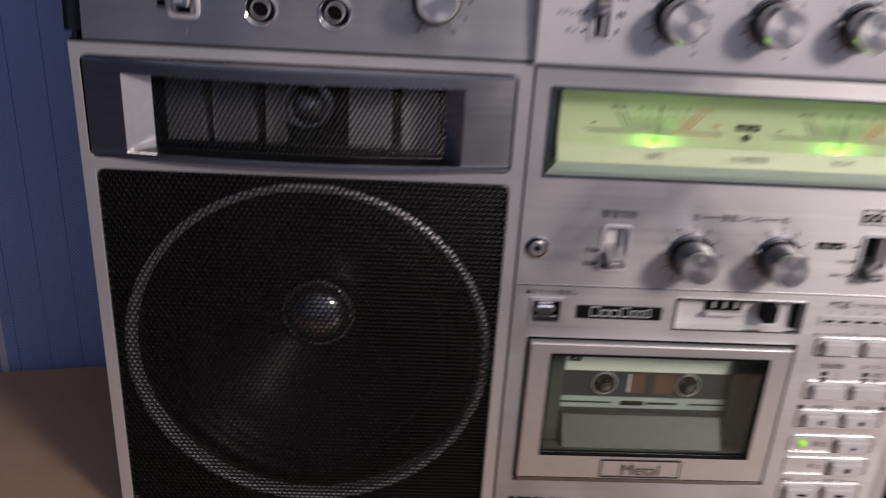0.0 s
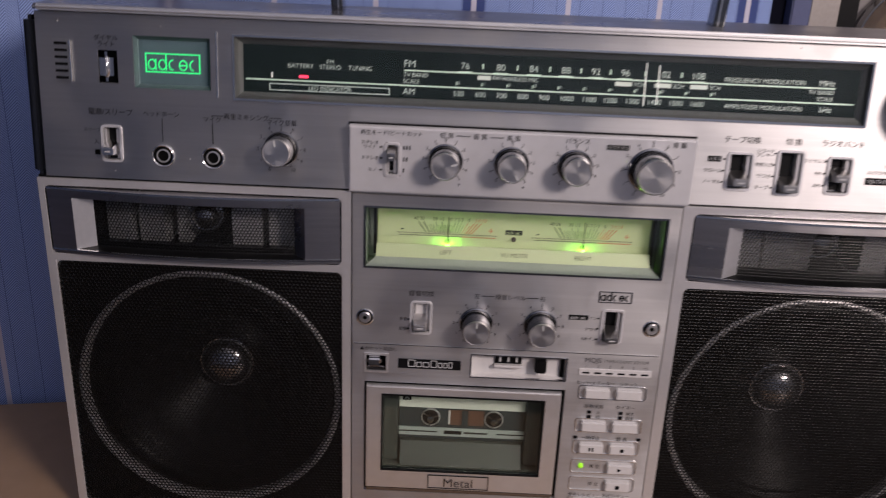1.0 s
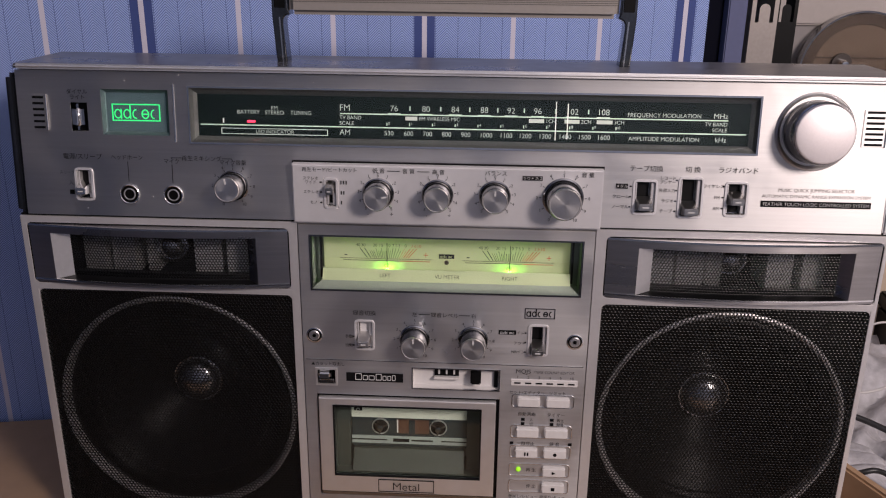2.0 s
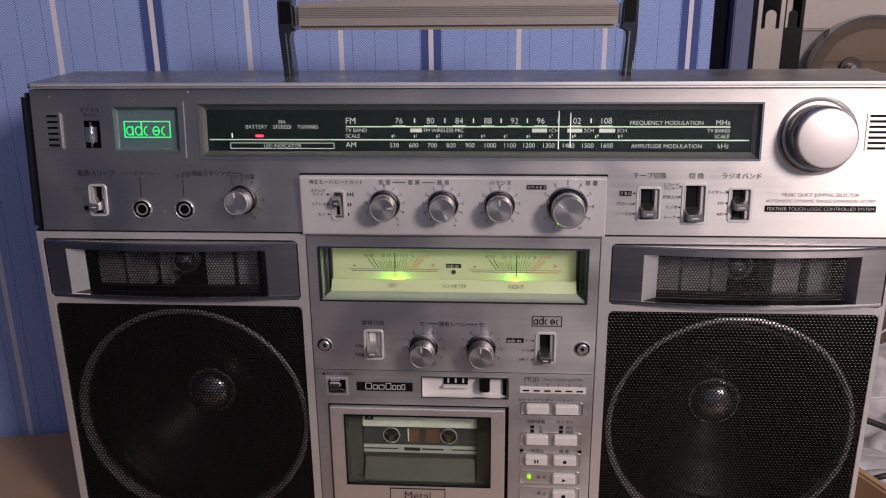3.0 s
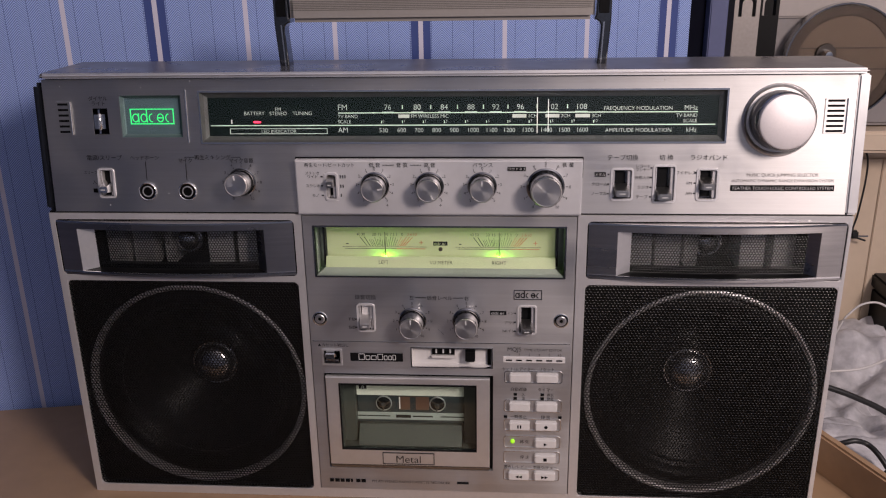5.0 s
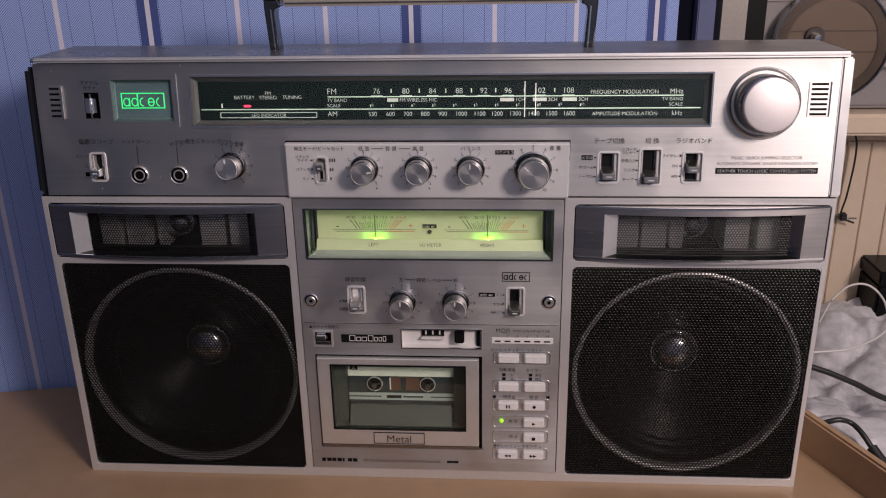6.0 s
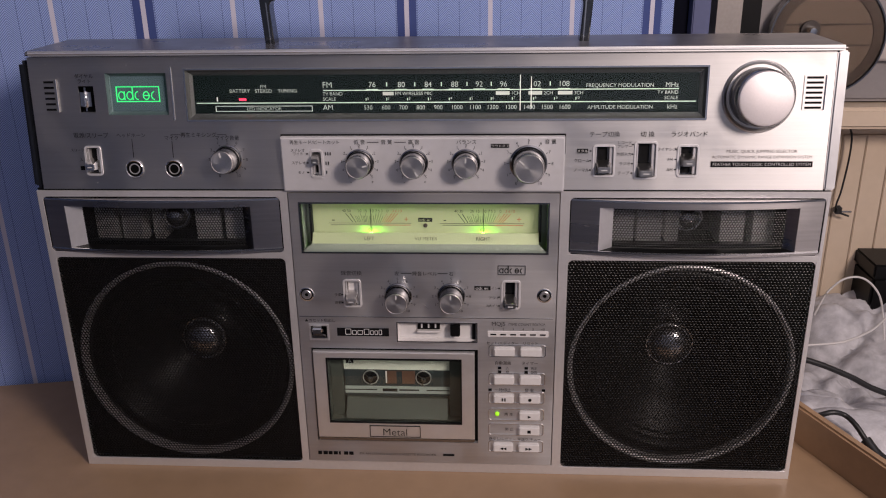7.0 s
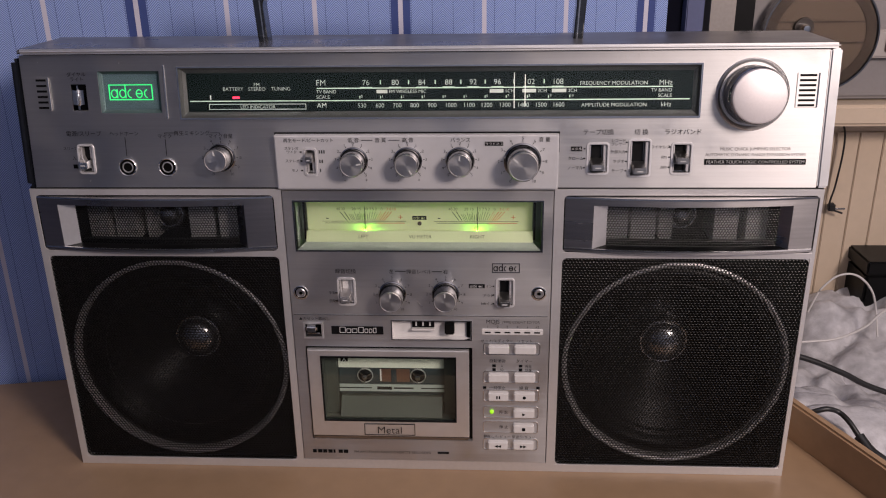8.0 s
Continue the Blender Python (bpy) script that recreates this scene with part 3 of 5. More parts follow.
part("battery_led", boxed(-0.1309, -0.1257, DY - 0.0003, DY + 0.0002, 0.3057, 0.3072, 0.0002), LED_RED, dial, "glowing red light", DIAL_M)
part("pointer", bar(0.0690, 0.0696, 0.2982, 0.3228, 0.0034), POINTER, dial, "white dial pointer", DIAL_M)
# the pointer's reflection, built as a second glowing bar
part("pointer", bar(0.0766, 0.0772, 0.2990, 0.3215, 0.0040), POINTER, dial, "thin bar drawn as the pointer's dim reflection", DIAL_M)
pane = part("dial_pane", boxed(-0.1655, 0.1945, 0.0010, 0.0018, 0.2930, 0.3253), GLASS, dial, "clear dial glass", LEAN)
pane.visible_shadow = False


# slide switches, jacks and knobs
def slide_switch(x0, x1, z0, z1, lever, parent, m, y=0.0, lever_mat=None, pale=0.0):
    """A sunk slot with a bright rim, dark inside, and a tapered lever at that share of its height."""
    s = part("slide_switch", rounded_border(x0 - 0.0009, x1 + 0.0009, z0 - 0.0009, z1 + 0.0009, 0.0020, 0.0028, y - 0.0008, y + 0.001), PANEL_LIGHT, parent, "sunk slide switch with a silver lever", m)
    part("slot", cavity(x0 + 0.001, x1 - 0.001, z0 + 0.001, z1 - 0.001, y, y + 0.006), CHROME_DARK, s, m=m)
    w = (x1 - x0) * 0.5
    cx = (x0 + x1) / 2 - 0.0003
    part("track", boxed(cx - w * 0.5, cx + w * 0.45, y + 0.0048, y + 0.0056, z0 + 0.0016, z1 - 0.0016), BLACK, s, m=m)
    # sheen on the slot's side walls, put in as silver strips
    for sa, sb in ((x0 + 0.0011, x0 + 0.0022), (x1 - 0.0034, x1 - 0.0011)):
        part("side_strip", boxed(sa, sb, y + 0.0010, y + 0.0056, z0 + 0.0014, z1 - 0.0014, 0.0003), SILVER, s, "pale strip standing for sheen on the slot's side wall", m)
    if pale:
        part("slot_plate", boxed(cx - w * 0.5, cx + w * 0.45, y + 0.0036, y + 0.0047, z1 - 0.001 - pale, z1 - 0.0012), WHITE, s, m=m)
    zc = z0 + lever * (z1 - z0)
    bm = bmesh.new()
    h = 0.0046
    for a, b, ya, yb in ((w * 0.78, w * 0.58, y + 0.0046, y - 0.0070),):
        base = [bm.verts.new((cx + sx * a, ya, zc + sz * h)) for sx, sz in ((-1, -1), (1, -1), (1, 1), (-1, 1))]
        tip = [bm.verts.new((cx + sx * b, yb, zc - 0.0012 + sz * h * 0.45)) for sx, sz in ((-1, -1), (1, -1), (1, 1), (-1, 1))]
        bm.faces.new(base)
        bm.faces.new(tip)
        for k in range(4):
            j = (k + 1) % 4
            bm.faces.new([base[k], base[j], tip[j], tip[k]])
    bmesh.ops.bevel(bm, geom=bm.edges[:], offset=0.0005, segments=2, affect="EDGES")
    part("lever", bm, lever_mat or LEVER, s, "tapered polished lever", m)
    part("lever_tip", boxed(cx - w * 0.30, cx + w * 0.30, y - 0.0074, y - 0.0066, zc - 0.0018, zc - 0.0010, 0.0002), PRINT_WHITE, s, "pale lever tip", m)
    return s


def jack(x, z):
    j = part("jack_socket", lathe([(0.0066, 0.0003), (0.0066, -0.0009), (0.0062, -0.0012), (0.0057, -0.0009)], x, z, 36), CHROME, radio, "round jack socket with a bright ring", LEAN, 25)
    part("collar", lathe([(0.0057, -0.0007), (0.0040, -0.0004)], x, z, 36), CAVITY, j, m=LEAN)
    part("nut", lathe([(0.0041, -0.0003), (0.0040, -0.0008), (0.0034, -0.0009), (0.0031, -0.0004)], x, z, 28), REVEAL, j, m=LEAN, smooth=25)
    part("hole", lathe([(0.0032, -0.0005), (0.0, -0.0005)], x, z, 24), CAVITY, j, m=LEAN)


def knob(x, z, r, tall, parent, m, mark=90.0, y=0.0, mat=None, skirt=True, numbers=(), nr=1.5, cap=None):
    """A turned knob: a dark skirt, a fluted metal body with a flat cap, a pointer line and its dial figures."""
    k = part("knob", lathe([(r * 0.90, y), (r * 0.88, y - tall * 0.93), (r * 0.83, y - tall), (r * 0.80, y - tall), (r * 0.78, y - tall + 0.0003), (0.0, y - tall + 0.0003)], x, z, 44), cap or KNOB, parent, "round brushed metal knob with a pointer line", m, 35, (x, y, z))
    if skirt:
        part("skirt", lathe([(r * 1.12, y + 0.0003), (r * 1.12, y - 0.0010), (r * 1.04, y - 0.0018), (r * 0.97, y - 0.0012), (r * 0.9, y - 0.001)], x, z, 44), CHROME_DARK, k, "dark polished skirt", m, 40)
    part("side_band", lathe([(r * 0.91, y - 0.0014), (r * 0.935, y - 0.0020), (r * 0.915, y - tall * 0.90), (r * 0.885, y - tall * 0.93)], x, z, 44), mat or CHROME_DARK, k, "dark polished side", m, 40)
    a = radians(mark)
    line = boxed(r * 0.40, r * 0.76, y - tall - 0.0001, y - tall + 0.0004, -0.00045, 0.00045)
    line.transform(Matrix.Translation((x, 0, z)) @ Matrix.Rotation(-a, 4, "Y"))
    part("pointer_line", line, PRINT_WHITE, k, "pale pointer line", m)
    for text, deg in numbers:
        b = radians(deg)
        lettering(text, x + nr * r * math.cos(b), z + nr * r * math.sin(b), 0.0029, INK, k, y - 0.0004, m, name="figure")
        tick = boxed(1.18 * r, 1.30 * r, y - 0.0005, y, -0.00013, 0.00013)
        tick.transform(Matrix.Translation((x, 0, z)) @ Matrix.Rotation(-b, 4, "Y"))
        part("tick", tick, INK_GREY, k, m=m)
    return k


TEN = [(str(k), 240 - 30 * k) for k in range(11)]
FIVE = [(str(abs(k)), 90 - 28 * k) for k in range(-5, 6)]

slide_switch(-0.2465, -0.2352, 0.2518, 0.2724, 0.38, radio, LEAN, lever_mat=CHROME)
jack(-0.2107, 0.2562)
jack(-0.1812, 0.2562)
knob(-0.1408, 0.2632, 0.0092, 0.0165, radio, LEAN, 100, numbers=TEN, nr=1.5)
lettering("電源/スリープ", -0.2408, 0.2807, 0.0042, INK_GREY, radio, m=LEAN)
lettering("スリープ", -0.2520, 0.2700, 0.0026, INK_GREY, radio, m=LEAN)
lettering("入", -0.2498, 0.2630, 0.0032, INK_GREY, radio, m=LEAN)
part("black_mark", bar(-0.2512, -0.2482, 0.2553, 0.2583), INK, radio, m=LEAN)
lettering("ヘッドホーン", -0.2110, 0.2807, 0.0036, INK_GREY, radio, m=LEAN)
lettering("マイク", -0.1812, 0.2787, 0.0036, INK_GREY, radio, m=LEAN)
lettering("再生ミキシング", -0.1612, 0.2809, 0.0038, INK_GREY, radio, m=LEAN)
lettering("マイク音量", -0.1405, 0.2787, 0.0036, INK_GREY, radio, m=LEAN)
for x0, x1, z0, z1 in ((-0.2108, -0.2105, 0.2645, 0.2780), (-0.1813, -0.1810, 0.2645, 0.2765), (-0.1815, -0.1745, 0.2809, 0.2812), (-0.1476, -0.1410, 0.2809, 0.2812), (-0.1815, -0.1812, 0.2802, 0.2812), (-0.1412, -0.1409, 0.2802, 0.2812)):
    part("print_line", bar(x0, x1, z0, z1), INK_GREY, radio, m=LEAN)

slide_switch(0.1212, 0.1358, 0.2511, 0.2728, 0.30, radio, LEAN)
slide_switch(0.1501, 0.1651, 0.2495, 0.2751, 0.22, radio, LEAN)
slide_switch(0.1798, 0.1937, 0.2511, 0.2727, 0.52, radio, LEAN)
for s, x, z, size in (("テープ切換", 0.1283, 0.2807, 0.0043), ("切 換", 0.1580, 0.2807, 0.0043), ("ラジオバンド", 0.1867, 0.2807, 0.0043),
                      ("クローム", 0.1130, 0.2622, 0.0028), ("ノーマル", 0.1128, 0.2555, 0.0028), ("レコード\nプレヤー", 0.1425, 0.2748, 0.0026), ("外部入力", 0.1424, 0.2668, 0.0026), ("ラジオ", 0.1430, 0.2600, 0.0028),
                      ("テープ", 0.1424, 0.2533, 0.0028), ("ワイヤレス", 0.1718, 0.2702, 0.0028), ("FM", 0.1745, 0.2630, 0.0030), ("AM", 0.1745, 0.2558, 0.0030)):
    lettering(s, x, z, size, INK_GREY, radio, m=LEAN)
part("black_mark", bar(0.1095, 0.1172, 0.2674, 0.2706), INK, radio, m=LEAN)
lettering("メタル", 0.1133, 0.2690, 0.0026, PRINT_WHITE, radio, -0.0007, LEAN)
for x, z in ((0.1190, 0.2690), (0.1190, 0.2622), (0.1190, 0.2555), (0.1482, 0.2735), (0.1482, 0.2668), (0.1482, 0.2600), (0.1482, 0.2533), (0.1782, 0.2702), (0.1782, 0.2630), (0.1782, 0.2558)):
    part("print_line", bar(x - 0.0006, x + 0.0006, z - 0.0004, z + 0.0004), INK, radio, m=LEAN)
lettering("MUSIC QUICK JUMPING SELECTOR", 0.2370, 0.2688, 0.0031, INK_FADED, radio, m=LEAN)
lettering("AUTOMATIC DYNAMIC RANGE EXPANSION SYSTEM", 0.2373, 0.2648, 0.0029, INK_FADED, radio, m=LEAN)
part("black_mark", bar(0.2027, 0.2722, 0.2576, 0.2616), INK, radio, m=LEAN)
lettering("FEATHER TOUCH LOGIC CONTROLLED SYSTEM", 0.2375, 0.2596, 0.0031, PRINT_WHITE, radio, -0.0007, LEAN)

# tuning knob in its sunk collar
tuning = part("tuning_knob", lathe([(0.0186, -0.0005), (0.0184, -0.0165), (0.0178, -0.0178), (0.0168, -0.0182), (0.0, -0.0182)], 0.2318, 0.3062, 64), KNOB_BIG, radio, "large satin silver tuning knob", LEAN, 35)
part("collar", lathe([(0.0247, 0.0003), (0.0247, -0.0009), (0.0238, -0.0016), (0.0226, -0.0008), (0.0218, 0.0001), (0.0186, -0.0002)], 0.2318, 0.3062, 64), KNOB, tuning, "polished silver collar", LEAN, 40)
part("side_band", lathe([(0.0187, -0.0006), (0.0203, -0.001), (0.0196, -0.0145), (0.0187, -0.0158)], 0.2318, 0.3062, 64), CHROME_DARK, tuning, "dark polished knob side", LEAN, 40)

# ---- control panel below the dial ----
control = part("control_panel", holed(-0.1003, 0.1007, 0.2408, 0.2802, [(-0.0790, -0.0708, 0.2516, 0.2708)], -0.0035, 0.012, 0.0008), PANEL_LIGHT, radio, "pale satin control panel")
part("panel_gap", border(-0.1011, 0.1015, 0.2405, 0.2811, 0.002, 0.0026, 0.010), BLACK, radio, "dark gap round the control panel")
CY = -0.0035
slide_switch(-0.0790, -0.0708, 0.2516, 0.2708, 0.72, radio, FLAT, CY)
for x, mark in ((-0.0436, 12), (-0.0051, -60), (0.0319, 90)):
    knob(x - 0.0004, 0.2618, 0.0092, 0.0140, radio, FLAT, mark, CY, numbers=FIVE, nr=1.42)
knob(0.0754, 0.2616, 0.0118, 0.0165, radio, FLAT, 140, CY, numbers=TEN, nr=1.42)
for s, x, z, size in (("再生モード/ビートカット", -0.0755, 0.2770, 0.0032), ("低 音", -0.0436, 0.2770, 0.0036), ("音 質", -0.0243, 0.2770, 0.0036), ("高 音", -0.0051, 0.2770, 0.0036),
                      ("バランス", 0.0319, 0.2770, 0.0036), ("音 量", 0.0905, 0.2772, 0.0036), ("ステレオ\nワイド", -0.0880, 0.2712, 0.0026), ("ステレオ", -0.0880, 0.2620, 0.0026), ("モノ", -0.0865, 0.2550, 0.0026),
                      ("-", -0.0510, 0.2480, 0.004), ("+", -0.0355, 0.2480, 0.004), ("-", -0.0125, 0.2480, 0.004), ("+", 0.0022, 0.2480, 0.004)):
    lettering(s, x, z, size, INK_GREY, radio, CY - 0.0004)
part("black_mark", bar(0.0490, 0.0618, 0.2728, 0.2757, CY - 0.0005), INK, radio)
lettering("ラウドネス", 0.0554, 0.2742, 0.0026, PRINT_WHITE, radio, CY - 0.0007)
for x0, x1, z0, z1 in ((-0.0380, -0.0300, 0.2768, 0.2771), (-0.0186, -0.0108, 0.2768, 0.2771), (-0.0822, -0.0808, 0.2682, 0.2690), (-0.0822, -0.0808, 0.2616, 0.2624), (-0.0822, -0.0808, 0.2546, 0.2554),
                       (-0.0685, -0.0679, 0.2675, 0.2698), (-0.0668, -0.0662, 0.2675, 0.2698), (-0.0651, -0.0645, 0.2675, 0.2698), (-0.0685, -0.0679, 0.2606, 0.2629), (-0.0668, -0.0662, 0.2606, 0.2629), (-0.0685, -0.0679, 0.2540, 0.2562)):
    part("print_line", bar(x0, x1, z0, z1, CY - 0.0005), INK, radio)

# ---- lower section: rim round the speakers and the middle ----
part("front_frame", holed(-W, W, 0.0, 0.2398, [(-0.2838, -0.1052, 0.1918, 0.2352), (-0.2822, -0.1050, 0.0070, 0.1870), (-0.0992, 0.0990, 0.0085, 0.2392),
                                                (0.1060, 0.2852, 0.1918, 0.2352), (0.1060, 0.2842, 0.0070, 0.1870)], 0.0, 0.012, 0.0007), SILVER, radio, "silver plastic front frame")


def corner(x, z, sx, sz, r, y=0.0004, mat=SILVER):
    """Fills the corner of an opening with a concave fillet; sx, sz point into the opening."""
    bm = bmesh.new()
    arc = [(x + sx * r * (1 - math.cos(a)), z + sz * r * (1 - math.sin(a))) for a in (math.pi / 2 * k / 6 for k in range(7))]
    rim = [(x, z)] + arc
    near = [bm.verts.new((px, y, pz)) for px, pz in rim]
    far = [bm.verts.new((px, y + 0.008, pz)) for px, pz in rim]
    bm.faces.new(near)
    for k in range(len(rim)):
        bm.faces.new([near[k], near[k - 1], far[k - 1], far[k]])
    part("rounded_corner", bm, mat, radio)


for x0, x1, z0, z1, r in ((-0.2822, -0.1050, 0.0070, 0.1870, 0.0040), (0.1060, 0.2842, 0.0070, 0.1870, 0.0040), (-0.2838, -0.1052, 0.1918, 0.2352, 0.0034), (0.1060, 0.2852, 0.1918, 0.2352, 0.0034)):
    for x, sx in ((x0, 1), (x1, -1)):
        for z, sz in ((z0, 1), (z1, -1)):
            corner(x, z, sx, sz, r, 0.0004 if r > 0.0035 else 0.0001)
part("seam", boxed(-0.2872, 0.2872, 0.0015, 0.012, 0.2400, 0.2411), BLACK, radio, "dark seam below the upper section")


def speaker(x0, x1, cx):
    """Woofer: perforated grille over a ring, rubber surround, cone and dust cap."""
    z0, z1, cz, R = 0.0070, 0.1870, 0.0955, 0.0847
    s = part("speaker", cavity(x0, x1, z0, z1, 0.0022, 0.075), CAVITY, radio, "large round speaker behind a black perforated grille")
    linked("grille", perforated(x0, x1, z0, z1, 0.0012, 0.0025, 0.00088, 0.0006), s, "black perforated metal grille")
    n = 72
    bm = bmesh.new()
    outer, inner = [], []
    for k in range(n):
        a = 2 * math.pi * k / n
        c, sn = math.cos(a), math.sin(a)
        q = min((x1 - cx if c > 0 else cx - x0) / max(abs(c), 1e-6), (z1 - cz if sn > 0 else cz - z0) / max(abs(sn), 1e-6))
        outer.append(bm.verts.new((cx + q * c, 0.0052, cz + q * sn)))
        inner.append(bm.verts.new((cx + R * 1.01 * c, 0.0052, cz + R * 0.99 * sn)))
    for k in range(n):
        j = (k + 1) % n
        bm.faces.new([outer[k], outer[j], inner[j], inner[k]])
    part("baffle", bm, BAFFLE, s, "black baffle")
    part("ring", lathe([(R + 0.0022, 0.009), (R + 0.0018, 0.0045), (R, 0.0036), (R - 0.0018, 0.0045), (R - 0.0028, 0.010)], cx, cz, 96), RING, s, "grey metal speaker ring", smooth=50)
    part("surround", lathe([(R - 0.0028, 0.010), (R - 0.006, 0.0075), (R - 0.010, 0.0065), (R - 0.014, 0.0085), (R - 0.017, 0.013)], cx, cz, 96), RUBBER, s, smooth=60)
    part("cone", lathe([(R - 0.0165, 0.0125), (R - 0.0195, 0.0150), (R - 0.0205, 0.0142), (R - 0.0220, 0.0164), (R - 0.030, 0.0195), (0.040, 0.034), (0.029, 0.0435), (0.0170, 0.0525)], cx, cz, 96), CONE, s, "black paper cone", smooth=60)
    cap = [(0.0174, 0.0505), (0.0170, 0.0470)] + [(0.0165 * math.cos(a), 0.0465 - 0.0098 * math.sin(a)) for a in (radians(d) for d in range(0, 91, 10))]
    part("dust_cap", lathe(cap, cx, cz, 48), DOME, s, "glossy domed dust cap", smooth=60)
    part("cap_ring", lathe([(0.0196, 0.0500), (0.0189, 0.0474), (0.0181, 0.0475), (0.0176, 0.0500)], cx, cz, 48), DOME, s, "glossy ring round the dust cap", smooth=40)


speaker(-0.2822, -0.1050, -0.1930)
speaker(0.1060, 0.2842, 0.1955)


def tweeter(x0, x1, wx0, wx1, dome_x, fins):
    """Horn tweeter: a bulging brushed trim round a recessed mesh, fins and a small dome behind it."""
    part("gap", boxed(x0, x1, 0.004, 0.0045, 0.1918, 0.1950), CAVITY, radio)
    x0, x1 = x0 + 0.0009, x1 - 0.0009
    z0, z1, wz0, wz1 = 0.1926, 0.2344, 0.1955, 0.2285
    bm, inner = bmesh.new(), {wz0: bmesh.new(), wz1: bmesh.new()}
    xs = sorted({x0, wx0, wx1, x1, *np.linspace(x0, x1, 25).round(5).tolist()})
    xm, half = (x0 + x1) / 2, (x1 - x0) / 2
    y = lambda x: 0.0005 - 0.0075 * (1 - ((x - xm) / half) ** 2)
    back = lambda x: 0.0068 - 0.006 * (1 - ((x - xm) / half) ** 2)
    for a, b in zip(xs, xs[1:]):
        inside = wx0 - 1e-6 <= a and b <= wx1 + 1e-6
        for za, zb in (((z0, wz0), (wz1, z1)) if inside else ((z0, wz0), (wz0, wz1), (wz1, z1))):
            quad(bm, (a, y(a), za), (b, y(b), za), (b, y(b), zb), (a, y(a), zb))
        for zz in (z0, z1):
            quad(bm, (a, y(a), zz), (b, y(b), zz), (b, 0.006, zz), (a, 0.006, zz))
        if inside:
            for zz, zi in ((wz0, wz0 + 0.001), (wz1, wz1 - 0.001)):
                quad(inner[zz], (a, y(a) + 0.0003, zz), (b, y(b) + 0.0003, zz), (b, back(b), zi), (a, back(a), zi))
    for x in (x0, x1):
        quad(bm, (x, y(x), z0), (x, y(x), z1), (x, 0.006, z1), (x, 0.006, z0))
    bmesh.ops.remove_doubles(bm, verts=bm.verts, dist=1e-6)
    t = part("tweeter", bm, STEEL_DARK, radio, "horn tweeter in a bulging brushed dark metal trim", smooth=30)
    for strip_bm in inner.values():
        bmesh.ops.remove_doubles(strip_bm, verts=strip_bm.verts, dist=1e-6)
        part("inner_reveal", strip_bm, BLACK, t, "dark inside edge of the horn opening")
    part("outline", border(x0 - 0.0009, x1 + 0.0009, z0 - 0.0008, z1 + 0.0008, 0.0010, 0.0006, 0.003), BLACK, t, "dark gap round the trim")
    for za, zb in ((z1 - 0.0012, z1 + 0.0002), (wz0 - 0.0012, wz0)):
        bm = bmesh.new()
        for a, b in zip(xs, xs[1:]):
            quad(bm, (a, y(a) - 0.0005, za), (b, y(b) - 0.0005, za), (b, y(b) - 0.0005, zb), (a, y(a) - 0.0005, zb))
            quad(bm, (a, y(a) - 0.0005, zb), (b, y(b) - 0.0005, zb), (b, y(b) + 0.0004, zb), (a, y(a) + 0.0004, zb))
        bmesh.ops.remove_doubles(bm, verts=bm.verts, dist=1e-6)
        part("trim_edge", bm, CHROME, t, "polished trim edge")
    ma, mb = wx0 + 0.0105, wx1 - 0.0075
    for xa, xb, mat in ((wx0, ma, REVEAL), (wx1, mb, STEEL_DARK)):
        bm = bmesh.new()
        quad(bm, (xa, y(xa), wz0), (xa, y(xa), wz1), (xb, back(xb), wz1 - 0.001), (xb, back(xb), wz0 + 0.001))
        part("reveal", bm, mat, t, "slanted metal reveal beside the mesh")
    linked("mesh", perforated(ma - 0.0005, mb + 0.0005, wz0 + 0.0003, wz1 - 0.0003, back(ma), 0.0021, 0.00076, 0.0004, back(ma) - back(xm)), t, "black perforated mesh")
    part("horn_well", cavity(ma - 0.002, mb + 0.002, wz0 - 0.0025, wz1 + 0.001, 0.0085, 0.05), CAVITY, t)
    part("horn_ledge", boxed(ma - 0.0018, mb + 0.0018, 0.0095, 0.0150, wz0 - 0.0024, wz0 + 0.0016), BLACK, t, "dark ledge below the fins")
    for fa, fb, ya, yb in fins:
        bm = bmesh.new()
        pa, pb = ma + fa * (mb - ma), ma + fb * (mb - ma)
        pts = [(pa, ya), (pb, yb), (pb, 0.049), (pa, 0.049)]
        lo = [bm.verts.new((px, py, wz0 - 0.0024)) for px, py in pts]
        hi = [bm.verts.new((px, py, wz1)) for px, py in pts]
        for k in range(4):
            j = (k + 1) % 4
            bm.faces.new([lo[k], lo[j], hi[j], hi[k]])
        bm.faces.new(lo)
        bm.faces.new(hi)
        part("horn_fin", bm, FIN, t, "grey horn fin")
    cap = [(0.0118, 0.029), (0.0116, 0.0265), (0.0104, 0.026)] + [(0.0092 * math.cos(a), 0.0265 - 0.0065 * math.sin(a)) for a in (radians(d) for d in range(0, 91, 15))]
    part("tweeter_dome", lathe(cap, dome_x, 0.2118, 36), DOME, t, "small glossy dome", smooth=60)


FINS = [(0.01, 0.14, 0.019, 0.016), (0.17, 0.31, 0.021, 0.017), (0.35, 0.42, 0.027, 0.022), (0.66, 0.81, 0.017, 0.020), (0.85, 0.98, 0.016, 0.019)]
tweeter(-0.2838, -0.1052, -0.2673, -0.1270, -0.1955, FINS)
tweeter(0.1060, 0.2852, 0.1271, 0.2670, 0.1955, FINS)

